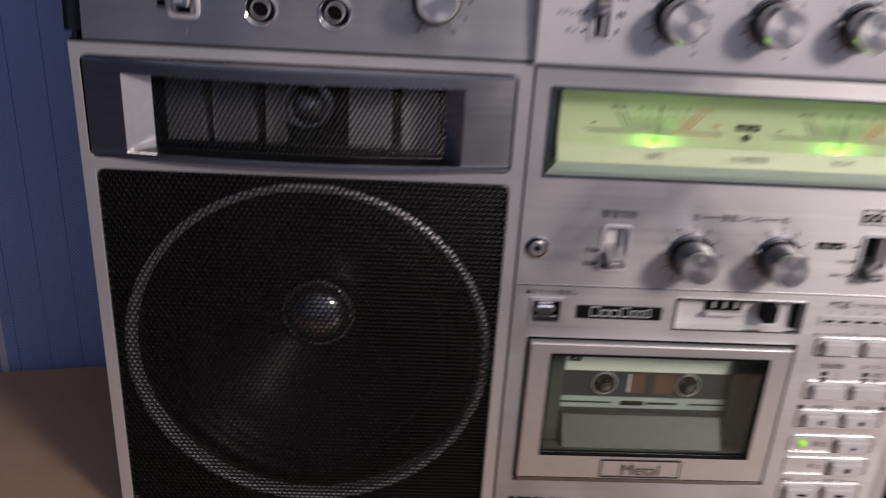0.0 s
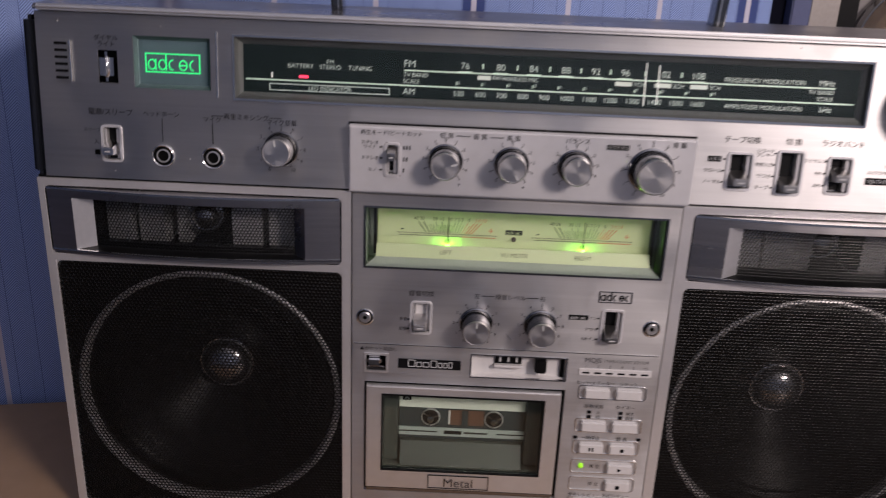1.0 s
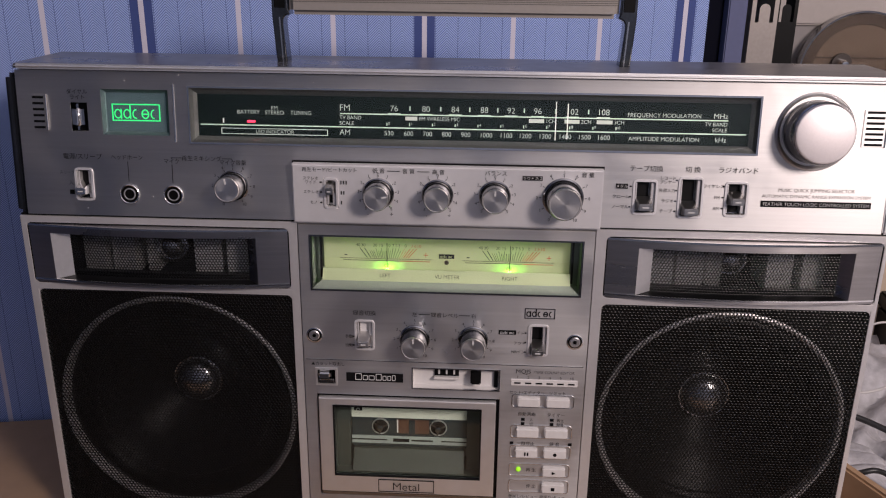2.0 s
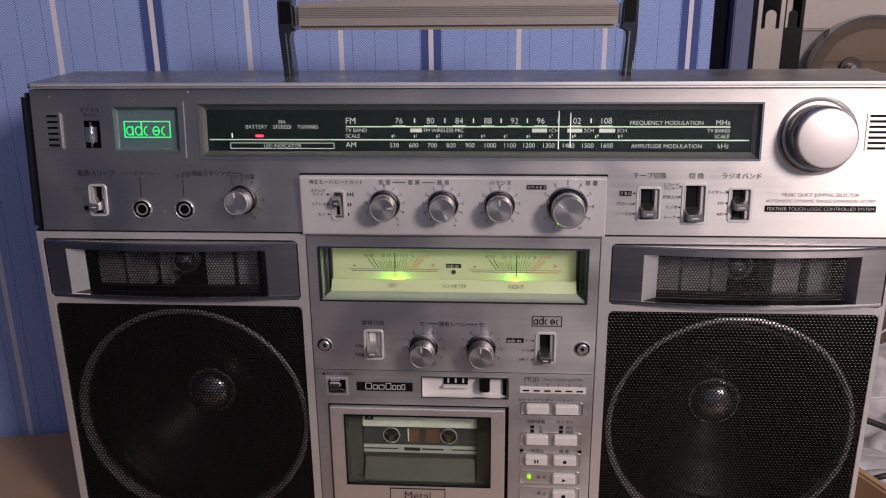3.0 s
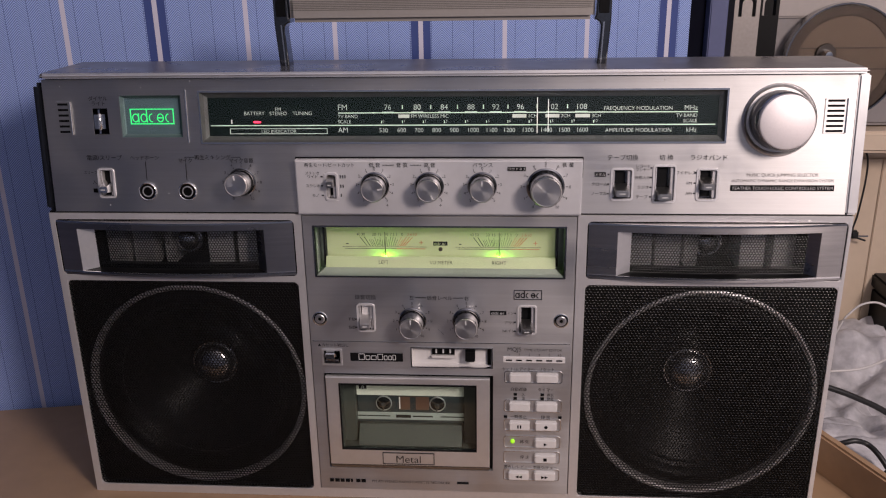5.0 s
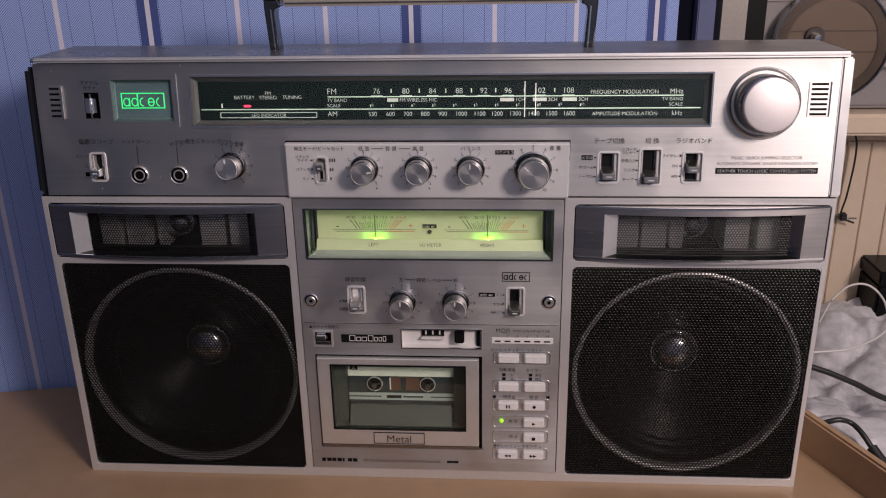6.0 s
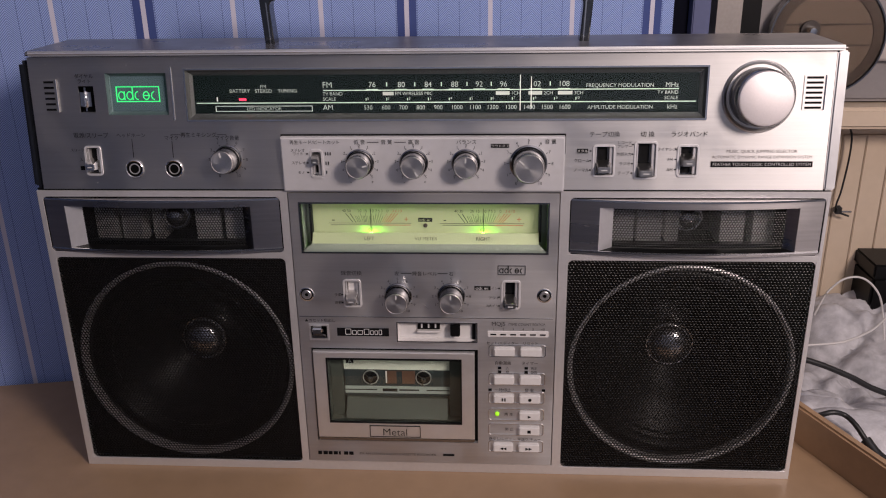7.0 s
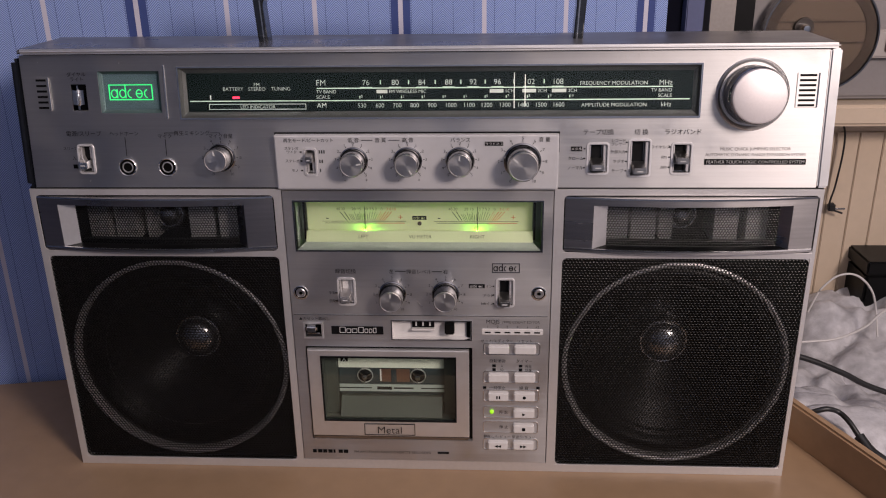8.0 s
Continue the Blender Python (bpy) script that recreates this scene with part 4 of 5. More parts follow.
# ---- middle panel ----
mid_holes = [(-0.0905, 0.0905, 0.1930, 0.2308), (-0.0616, -0.0490, 0.1487, 0.1703), (0.0579, 0.0709, 0.1481, 0.1705), (-0.0221, 0.0389, 0.1196, 0.1355),
             (-0.0903, 0.0396, 0.0289, 0.1127), (-0.0900, -0.0758, 0.1205, 0.1328)]
part("middle_panel", holed(-0.0985, 0.0983, 0.0092, 0.2386, mid_holes, -0.001, 0.004, 0.0003), STEEL, radio, "brushed steel middle panel")
part("panel_step", boxed(-0.0972, 0.0965, -0.0014, 0.0, 0.1398, 0.1403), CHROME, radio, "fine bright line across the panel")

# level meters
vu = part("level_meter", cavity(-0.0905, 0.0905, 0.1930, 0.2308, -0.001, 0.017, 0.0, 0.0), VU_SIDE, radio, "yellow-green lit twin level meter")
part("bezel", border(-0.0915, 0.0915, 0.1920, 0.2318, 0.0011, -0.0016, 0.0), CHROME_DARK, vu, "thin dark bezel")
part("meter_plate", boxed(-0.0842, 0.0842, 0.0135, 0.0145, 0.2000, 0.2306), VU_PLATE, vu, "glowing cream scale plate")
led = bmesh.new()
pts = [(0.0050, 0.1940), (0.0050, 0.1974), (0.0092, 0.2046), (0.0100, 0.2046), (0.0100, 0.1940)]
e0 = [led.verts.new((-0.0845, a, b)) for a, b in pts]
e1 = [led.verts.new((0.0845, a, b)) for a, b in pts]
for k in range(len(pts)):
    j = (k + 1) % len(pts)
    led.faces.new([e0[k], e0[j], e1[j], e1[k]])
led.faces.new(e0)
led.faces.new(e1)
floor_bm = bmesh.new()
quad(floor_bm, (-0.0904, -0.0008, 0.1931), (0.0904, -0.0008, 0.1931), (0.0846, 0.0049, 0.1975), (-0.0846, 0.0049, 0.1975))
part("bezel_floor", floor_bm, VU_SIDE, vu, "pale sloping bezel floor")
for sx in (-1, 1):
    part("end_gap", boxed(sx * 0.0856 - 0.0008, sx * 0.0856 + 0.0008, 0.0096, 0.0130, 0.1976, 0.2306), BLACK, vu, "dark gap at the end of the scale plate")
part("meter_ledge", led, VU_LEDGE, vu, "pale ledge below the scales")
slope = math.atan2(0.0072, 0.0042)
LEDGE = Matrix.Translation((0, 0.0071, 0.2010)) @ Matrix.Rotation(-(math.pi / 2 - slope), 4, "X")
for s, x in (("LEFT", -0.0415), ("VU METER", 0.0010), ("RIGHT", 0.0435)):
    lettering(s, x, 0.0, 0.0037, INK_GREY, vu, -0.0005, LEDGE)
MY = 0.0131
DROP = Matrix.Translation((0, 0, -0.0054))
for cx in (-0.0415, 0.0425):
    meter = part("meter_scale", bar(cx - 0.0295, cx + 0.0095, 0.2148, 0.2150, MY), INK_GREY, vu, m=DROP)
    part("scale_line", bar(cx - 0.0315, cx + 0.0315, 0.2163, 0.2164, MY), INK_GREY, meter, m=DROP)
    part("scale_line", bar(cx + 0.0096, cx + 0.0305, 0.2147, 0.2150, MY), INK_RED, meter, "red end of the scale", m=DROP)
    px, pz = cx + 0.001, 0.1975
    marks = (-0.0178, -0.0146, -0.0069, -0.0030, 0.0018, 0.0050, 0.0070, 0.0090, 0.0130, 0.0168, 0.0190, 0.0212)
    fine = (-0.0120, -0.0105, -0.0090, -0.0054, -0.0042, -0.0015, 0.0002, 0.0034, 0.0110, 0.0150)
    for dx in marks + fine:
        w, high = (0.00028, 0.2240) if dx in marks[:2] or dx > 0.016 else (0.00014, 0.2240 if dx in marks else 0.2222)
        bm = bmesh.new()
        at = cx + dx * (0.72 + 0.28 * (high - 0.2171) / 0.0069)
        quad(bm, (cx + 0.72 * dx - w, MY, 0.2171), (cx + 0.72 * dx + w, MY, 0.2171), (at + w, MY, high), (at - w, MY, high))
        part("scale_tick", bm, INK_RED if dx > 0.0125 else INK_GREY, meter, m=DROP)
    for s, dx in zip(("40", "30", "20", "15", "10", "7", "5", "3", "0"), (-0.0190, -0.0154, -0.0073, -0.0032, 0.0018, 0.0052, 0.0073, 0.0094, 0.0137)):
        lettering(s, cx + dx, 0.2262, 0.0031, INK_GREY, meter, MY - 0.0002, DROP, name="figure")
    for s, dx in (("3", 0.0179), ("6", 0.0202), ("10", 0.0229)):
        lettering(s, cx + dx, 0.2262, 0.0031, INK_RED, meter, MY - 0.0002, DROP, name="figure")
    lettering("-", cx - 0.0275, 0.2200, 0.009, INK_GREY, meter, MY - 0.0002, DROP, name="figure")
    lettering("+", cx + 0.0275, 0.2198, 0.007, INK_RED, meter, MY - 0.0002, DROP, name="figure")
    lettering("dB", cx + 0.0005, 0.2120, 0.0036, INK_GREY, meter, MY - 0.0002, DROP, name="figure")
    a = radians(90)
    nd = bmesh.new()
    quad(nd, (px - 0.0003, 0.0115, pz + 0.004), (px + 0.0003, 0.0115, pz + 0.004), (px + 0.031 * math.cos(a) + 0.0002, 0.0115, pz + 0.031), (px + 0.031 * math.cos(a) - 0.0002, 0.0115, pz + 0.031))
    bmesh.ops.solidify(nd, geom=nd.faces[:], thickness=0.0002)
    part("needle", nd, INK, vu, "thin black needle", m=DROP)
    part("bulb", boxed(cx - 0.0035, cx + 0.0075, 0.0106, 0.0126, 0.2006, 0.2026, 0.0006), VU_BULB, vu, "glowing green meter bulb")
    green = bpy.data.lights.new("meter_glow", "POINT")
    green.energy, green.color, green.shadow_soft_size = 0.017, (0.35, 1.0, 0.05), 0.0012
    glow = new("meter_glow", green)
    glow.location = (cx + 0.001, 0.0114, 0.2036)
part("emblem_plate", bar(-0.0050, 0.0055, 0.2176, 0.2206, MY), INK, vu, "small dark emblem plate", m=DROP)
emblem(-0.0046, 0.0051, 0.2178, 0.2205, VU_LEDGE, vu, MY - 0.0003, DROP, 0.0003)
part("peak_lamp", lathe([(0.0016, MY), (0.0015, MY - 0.0008), (0.0, MY - 0.0010)], 0.0003, 0.2148, 20), HUB_DARK, vu, "small dark peak lamp", smooth=40, m=DROP)
pane = part("meter_pane", boxed(-0.0903, 0.0903, 0.0004, 0.0012, 0.1932, 0.2306), GLASS, vu, "clear meter glass")
pane.visible_shadow = False


# screws
def screw(x, z):
    s = part("screw", lathe([(0.0056, -0.0008), (0.0055, -0.0015), (0.0050, -0.0017), (0.0046, -0.0012)], x, z, 32), CHROME, radio, "recessed bright screw", smooth=25)
    part("washer", lathe([(0.0046, -0.0013), (0.0038, -0.0011)], x, z, 32), CAVITY, s)
    part("screw_head", lathe([(0.0038, -0.0010), (0.0037, -0.0019), (0.0032, -0.0023), (0.0016, -0.0023), (0.0013, -0.0016), (0.0, -0.0014)], x, z, 28), KNOB, s, smooth=25)
    part("slot", lathe([(0.0014, -0.0021), (0.0, -0.0021)], x, z, 6), CAVITY, s)


screw(-0.0903, 0.1584)
screw(0.0895, 0.1590)
slide_switch(-0.0616, -0.0490, 0.1487, 0.1703, 0.36, radio, FLAT, -0.001, lever_mat=KNOB, pale=0.010)
slide_switch(0.0579, 0.0709, 0.1481, 0.1705, 0.26, radio, FLAT, -0.001)
knob(-0.0205, 0.1576, 0.0094, 0.0160, radio, FLAT, 90, -0.001, numbers=TEN, nr=1.5)
knob(0.0198, 0.1580, 0.0094, 0.0160, radio, FLAT, 90, -0.001, numbers=TEN, nr=1.5)
for s, x, z, size in (("録音切換", -0.0552, 0.1762, 0.0040), ("左", -0.0207, 0.1762, 0.0036), ("録音レベル", 0.0000, 0.1762, 0.0038), ("右", 0.0198, 0.1762, 0.0036),
                      ("手動", -0.0662, 0.1585, 0.0028), ("自動", -0.0662, 0.1518, 0.0028), ("イン", 0.0522, 0.1648, 0.0026), ("アウト", 0.0518, 0.1570, 0.0028), ("NRイン", 0.0510, 0.1505, 0.0028)):
    lettering(s, x, z, size, INK_GREY, radio, -0.0015)
for x0, x1, z0, z1 in ((-0.0178, -0.0100, 0.1761, 0.1764), (0.0098, 0.0172, 0.1761, 0.1764), (-0.0637, -0.0623, 0.1580, 0.1588), (-0.0637, -0.0623, 0.1514, 0.1522), (0.0550, 0.0562, 0.1643, 0.1651), (0.0550, 0.0562, 0.1572, 0.1580), (0.0550, 0.0562, 0.1500, 0.1508)):
    part("print_line", bar(x0, x1, z0, z1, -0.0015), INK, radio)
part("black_mark", bar(0.0372, 0.0492, 0.1632, 0.1664, -0.0015), INK, radio)
emblem(0.0378, 0.0486, 0.1636, 0.1661, PRINT_WHITE, radio, -0.0018, FLAT, 0.0003)
part("emblem_frame", border(0.0545, 0.0750, 0.1757, 0.1832, 0.0005, -0.0016, -0.0008), CHROME_DARK, radio, "thin frame round the emblem")
emblem(0.0552, 0.0743, 0.1764, 0.1830, INK, radio, -0.0015, FLAT, 0.0007)

scratch = boxed(-0.0030, 0.0030, -0.0013, -0.0010, -0.0001, 0.0001)
scratch.transform(Matrix.Translation((0.0005, 0, 0.1490)) @ Matrix.Rotation(radians(48), 4, "Y"))
part("scratch", scratch, CHROME, radio, "short bright scratch")

def dust():
    """Pale specks and short hairs caught on the front and the top edge."""
    rng, bm = random.Random(5), bmesh.new()
    for k in range(30):
        x, s = rng.uniform(-0.27, 0.27), rng.uniform(0.00012, 0.0003)
        z = rng.choice((rng.uniform(0.243, 0.336), rng.uniform(0.329, 0.336), 0.3368))
        if -0.23 < x < 0.2 and 0.288 < z < 0.329 or -0.104 < x < 0.104 and z < 0.284 or abs(x - 0.2318) < 0.03:
            continue
        one = boxed(-s * rng.uniform(0.7, 2.2), s, -0.0004, 0.0, -s * 0.7, s * 0.7)
        one.transform(Matrix.Translation((x, -0.0001, z)) @ Matrix.Rotation(rng.uniform(0, 3), 4, "Y"))
        spare = bpy.data.meshes.new("spare")
        one.to_mesh(spare)
        one.free()
        bm.from_mesh(spare)
        bpy.data.meshes.remove(spare)
    return bm


tagged(part("dust", dust(), WHITE, radio, "", LEAN), "fine pale dust specks", kind="stuff")

# eject key, emblem bar, tape counter
ej = part("eject_key", border(-0.0906, -0.0752, 0.1198, 0.1335, 0.0014, -0.0018, 0.0), STEEL_LIGHT, radio, "silver eject key in a sunk frame")
part("key_well", cavity(-0.0895, -0.0763, 0.1208, 0.1325, -0.001, 0.005), BLACK, ej)
part("key_cap", boxed(-0.0888, -0.0790, -0.0050, 0.004, 0.1262, 0.1318, 0.0016, 3), CHROME, ej, "curved chrome key cap")
part("key_cap", boxed(-0.0888, -0.0772, -0.0022, 0.004, 0.1215, 0.1250, 0.0010, 3), CHROME_DARK, ej)
lettering("▲カセット取出し", -0.0815, 0.1368, 0.0030, INK_GREY, radio, -0.0015)
part("emblem_bar", bar(-0.0688, -0.0287, 0.1238, 0.1305, -0.0016), INK, radio, "black emblem bar")
for x0, x1, high in ((-0.0625, -0.0578, 0.1301), (-0.0572, -0.0536, 0.1287), (-0.0530, -0.0488, 0.1287), (-0.0480, -0.0438, 0.1301), (-0.0432, -0.0404, 0.1287), (-0.0398, -0.0372, 0.1287), (-0.0366, -0.0340, 0.1294)):
    part("mark", rounded_border(x0, x1, 0.1250, high, 0.0005, 0.0006, -0.0019, -0.0016), PRINT_WHITE, radio)
counter = part("tape_counter", cavity(-0.0221, 0.0389, 0.1196, 0.1355, -0.001, 0.004, 0.0008, 0.0008), WHITE, radio, "white tape counter with three figure wheels")
part("bezel", border(-0.0226, 0.0394, 0.1191, 0.1360, 0.0008, -0.0016, 0.0), CHROME, counter)
part("figure_window", boxed(-0.0068, 0.0104, 0.0028, 0.0040, 0.1282, 0.1346), BLACK, counter, "black figure window")
for k in range(3):
    x = -0.0035 + 0.0053 * k
    part("figure_wheel", boxed(x - 0.0022, x + 0.0022, 0.0020, 0.0030, 0.1284, 0.1344, 0.0004), INK, counter)
    part("figure_mark", boxed(x - 0.0006, x + 0.0006, 0.0017, 0.0020, 0.1298, 0.1334), PRINT_WHITE, counter)
part("figure_ledge", boxed(-0.0074, 0.0110, -0.0004, 0.0036, 0.1262, 0.1280, 0.0006), WHITE, counter, "pale ledge below the figures")
part("reset_button", boxed(0.0186, 0.0260, -0.0030, 0.003, 0.1246, 0.1340, 0.0008), BLACK, counter, "black reset button")
part("dark_side", boxed(0.0352, 0.0378, 0.0022, 0.0032, 0.1204, 0.1350), BLACK, counter)

# ---- cassette door ----
part("deck_recess", border(-0.0903, 0.0396, 0.0289, 0.1127, 0.0115, 0.002, 0.004), BLACK, radio, "dark gap round the cassette door")
door = part("cassette_door", holed(-0.0888, 0.0371, 0.0338, 0.1112, [(-0.0783, 0.0266, 0.0482, 0.1054)], -0.0042, 0.0, 0.0006), STEEL_LIGHT, radio, "silver cassette door with a clear window")
part("door_lip", boxed(-0.0888, 0.0371, -0.0030, 0.003, 0.0300, 0.0337, 0.0008), CHROME_DARK, door, "dark bevel below the door")
part("window_edge", border(-0.0788, 0.0271, 0.0477, 0.1059, 0.0009, -0.0046, -0.003), INK, door, "thin dark window edge")
well = cavity(-0.0783, 0.0266, 0.0482, 0.1054, -0.0035, 0.026, 0.0, 0.0)
part("deck_well", well, DECK_GREEN, door, "grey-green deck well")
part("well_side", boxed(-0.0780, -0.0685, 0.008, 0.0255, 0.0485, 0.1052), DECK_GREEN, door)
part("well_side", boxed(0.0172, 0.0263, 0.008, 0.0255, 0.0485, 0.1052), DECK_GREEN, door)
shelf = bmesh.new()
pts = [(0.002, 0.0484), (0.0105, 0.0625), (0.0255, 0.0625), (0.0255, 0.0484)]
e0 = [shelf.verts.new((-0.0665, a, b)) for a, b in pts]
e1 = [shelf.verts.new((0.0152, a, b)) for a, b in pts]
for k in range(4):
    j = (k + 1) % 4
    shelf.faces.new([e0[k], e0[j], e1[j], e1[k]])
shelf.faces.new(e0)
shelf.faces.new(e1)
part("tape_rest", shelf, DECK_GREEN, door, "sloping grey-green tape rest")
pane = part("door_pane", boxed(-0.0782, 0.0265, -0.0026, -0.0016, 0.0483, 0.1053), GLASS_TINT, door, "clear greenish door window")
pane.visible_shadow = False
part("label_plate", border(-0.0470, -0.0062, 0.0352, 0.0457, 0.0005, -0.0048, -0.004), INK_GREY, door)
part("label_face", boxed(-0.0464, -0.0068, -0.0044, -0.004, 0.0353, 0.0451), STEEL_LIGHT, door, "pale label plate")
lettering("Metal", -0.0266, 0.0403, 0.0092, INK_GREY, door, -0.0050)

# the cassette itself
cassette = thing("audio_cassette", "dark audio cassette with a pale label inside the door", "cassette")
part("shell", boxed(-0.0682, 0.0169, 0.0128, 0.0245, 0.0628, 0.1046, 0.0006), TAPE_SHELL, cassette, "dark grey shell")
part("label", boxed(-0.0680, 0.0167, 0.0119, 0.0127, 0.0876, 0.0985), TAPE_LABEL, cassette, "cream paper label")
part("lower_label", boxed(-0.0680, 0.0167, 0.0119, 0.0127, 0.0660, 0.0722), TAPE_GREY, cassette, "grey lower label")
part("label_line", boxed(-0.0680, -0.0420, 0.0116, 0.0119, 0.0688, 0.0696), INK, cassette)
part("label_line", boxed(-0.0020, 0.0167, 0.0116, 0.0119, 0.0688, 0.0696), INK, cassette)
part("brand_bar", boxed(-0.0375, -0.0255, 0.0116, 0.0119, 0.0678, 0.0704), INK, cassette)
part("print_bar", boxed(-0.0240, -0.0080, 0.0116, 0.0119, 0.0686, 0.0698), INK_GREY, cassette)
part("side_mark", boxed(-0.0660, -0.0600, 0.0116, 0.0119, 0.0930, 0.0972), INK, cassette)
lettering("A", -0.0630, 0.0951, 0.0050, PRINT_WHITE, cassette, 0.0114)
part("tape_window", boxed(-0.0345, -0.0110, 0.0122, 0.0130, 0.0748, 0.0862), TAPE_BROWN, cassette, "brown tape behind a small window")
part("window_bar", boxed(-0.0258, -0.0214, 0.0119, 0.0123, 0.0750, 0.0860), TAPE_SHELL, cassette)
# highlight at the window's left edge, laid on as a white strip
part("painted_window_glint", boxed(-0.0347, -0.0337, 0.0119, 0.0123, 0.0755, 0.0860), WHITE, cassette)
for hx in (-0.0468, -0.0042):
    hub = part("hub", lathe([(0.0064, 0.0128), (0.0063, 0.0116), (0.0058, 0.0116), (0.0056, 0.0122)], hx, 0.0803, 30), REVEAL, cassette, "silvery tape hub", smooth=40)
    part("hub_hole", lathe([(0.0056, 0.0121), (0.0, 0.0121)], hx, 0.0803, 24), INK, hub)
    part("spindle", lathe([(0.0024, 0.0121), (0.0022, 0.0085), (0.0, 0.0078)], hx, 0.0803, 18), CHROME_DARK, hub, smooth=40)
    for q in range(3):
        a = 2 * math.pi * q / 3 + 0.4
        one = boxed(0.0020, 0.0055, 0.0105, 0.0122, -0.0005, 0.0005)
        one.transform(Matrix.Translation((hx, 0, 0.0803)) @ Matrix.Rotation(-a, 4, "Y"))
        part("tooth", one, CHROME_DARK, hub)

# ---- feather-touch keys ----
strip = part("counter_strip", boxed(0.0468, 0.0934, -0.0016, 0.0, 0.1243, 0.1294, 0.0004), WHITE, radio, "pale strip with a row of dark marks")
for k in range(6):
    x = 0.0515 + 0.0075 * k
    part("mark", boxed(x - 0.0022, x + 0.0022, -0.0020, -0.0015, 0.1261, 0.1271), INK, strip)
    lettering((*"12345", "+5")[k], x, 0.1312, 0.0028, INK_GREY, radio, -0.0015)
lettering("MQJS", 0.0553, 0.1356, 0.0046, INK, radio, -0.0015)
lettering("/TIME COUNT EDITOR", 0.0625, 0.1352, 0.0028, INK_GREY, radio, -0.0015, align="LEFT")


def key(x0, x1, z0, z1, symbol=""):
    k = part("key", boxed(x0, x1, -0.0046, 0.0, z0, z1, 0.0007, 2), WHITE, radio, "pale feather-touch key")
    cx, cz = (x0 + x1) / 2, (z0 + z1) / 2
    s = 0.0013

    def tri(cx, sgn):
        bm = bmesh.new()
        f = bm.faces.new([bm.verts.new(p) for p in ((cx - sgn * s, -0.0049, cz - s), (cx + sgn * s, -0.0049, cz), (cx - sgn * s, -0.0049, cz + s))])
        bmesh.ops.solidify(bm, geom=[f], thickness=0.0002)
        part("symbol", bm, INK, k)

    if symbol == "pause":
        for d in (-0.0010, 0.0010):
            part("symbol", bar(cx + d - 0.0005, cx + d + 0.0005, cz - s, cz + s, -0.0049), INK, k)
    elif symbol == "stop":
        part("symbol", bar(cx - s, cx + s, cz - s, cz + s, -0.0049), INK, k)
    elif symbol == "record":
        part("symbol", lathe([(s, -0.0045), (s, -0.0049), (0, -0.0049)], cx, cz, 16), INK, k)
    elif symbol == "play":
        tri(cx, 1)
    elif symbol == "rewind":
        tri(cx - s, -1), tri(cx + s, -1)
    elif symbol == "forward":
        tri(cx - s, 1), tri(cx + s, 1)


KEY_ROWS = [(0.1091, 0.1158, "", ""), (0.0844, 0.0914, "", ""), (0.0678, 0.0748, "pause", "record"), (0.0526, 0.0596, None, "play"), (0.0388, 0.0460, None, "stop"), (0.0230, 0.0300, "rewind", "forward")]
for z0, z1, a, b in KEY_ROWS:
    tray = part("key_tray", rounded_border(0.0480, 0.0918, z0 - 0.0018, z1 + 0.0018, 0.0006, 0.0022, -0.0017, -0.0006), CHROME, radio, "fine bright outline round the keys")
    if a is not None:
        key(0.0519, 0.0678, z0, z1, a)
    key(0.0720, 0.0884, z0, z1, b)
for s, x, z, size in (("セット/エディター", 0.0585, 0.1192, 0.0030), ("リセット", 0.0798, 0.1192, 0.0030), ("自動選曲", 0.0590, 0.1020, 0.0032), ("タイマー", 0.0796, 0.1020, 0.0032), ("入", 0.0625, 0.0975, 0.0026), ("切", 0.0625, 0.0942, 0.0026), ("再生", 0.0830, 0.0975, 0.0026), ("録音", 0.0830, 0.0942, 0.0026),
                      ("一時停止", 0.0592, 0.0782, 0.0032), ("録 音", 0.0798, 0.0782, 0.0032), ("再 生", 0.0640, 0.0562, 0.0032), ("停 止", 0.0645, 0.0425, 0.0032), ("巻戻し/レビュー", 0.0592, 0.0335, 0.0030), ("早送り/キュー", 0.0805, 0.0335, 0.0030)):
    lettering(s, x, z, size, INK_GREY, radio, -0.0015)
for x, z in ((0.0565, 0.0976), (0.0565, 0.0943), (0.0770, 0.0976), (0.0770, 0.0943), (0.0492, 0.0782), (0.0908, 0.0782)):
    part("black_mark", bar(x - 0.0013, x + 0.0013, z - 0.0010, z + 0.0010, -0.0015), INK, radio)
part("play_lamp", lathe([(0.0017, -0.001), (0.0016, -0.0022), (0.0009, -0.0028), (0.0, -0.0030)], 0.0549, 0.0565, 20), LED_GREEN, radio, "small glowing green lamp", smooth=50)
for k, w in enumerate((0.0036, 0.0042, 0.0038, 0.0040, 0.0018, 0.0040, 0.0042)):
    x = -0.0911 + 0.00425 * k
    part("maker_mark", bar(x, x + w * 0.85, 0.0155, 0.0184, -0.0015), INK, radio)
lettering("FM AM STEREO RADIO CASSETTE RECORDER", -0.0570, 0.0170, 0.0031, INK_GREY, radio, -0.0015, align="LEFT")
part("print_bar", bar(0.0112, 0.0205, 0.0161, 0.0180, -0.0015), INK_GREY, radio)

# ---- carrying handle ----
handle = part("handle", boxed(-0.1070, 0.1092, 0.0405, 0.0535, 0.3705, 0.3895, 0.0030, 4), GRIP, radio, "folding carrying handle with a grooved grey grip")
for z in (0.3790, 0.3802, 0.3814, 0.3826, 0.3838, 0.3850):
    part("groove", boxed(-0.1060, 0.1080, 0.0402, 0.0407, z - 0.0002, z + 0.0002), GRIP_GROOVE, handle)


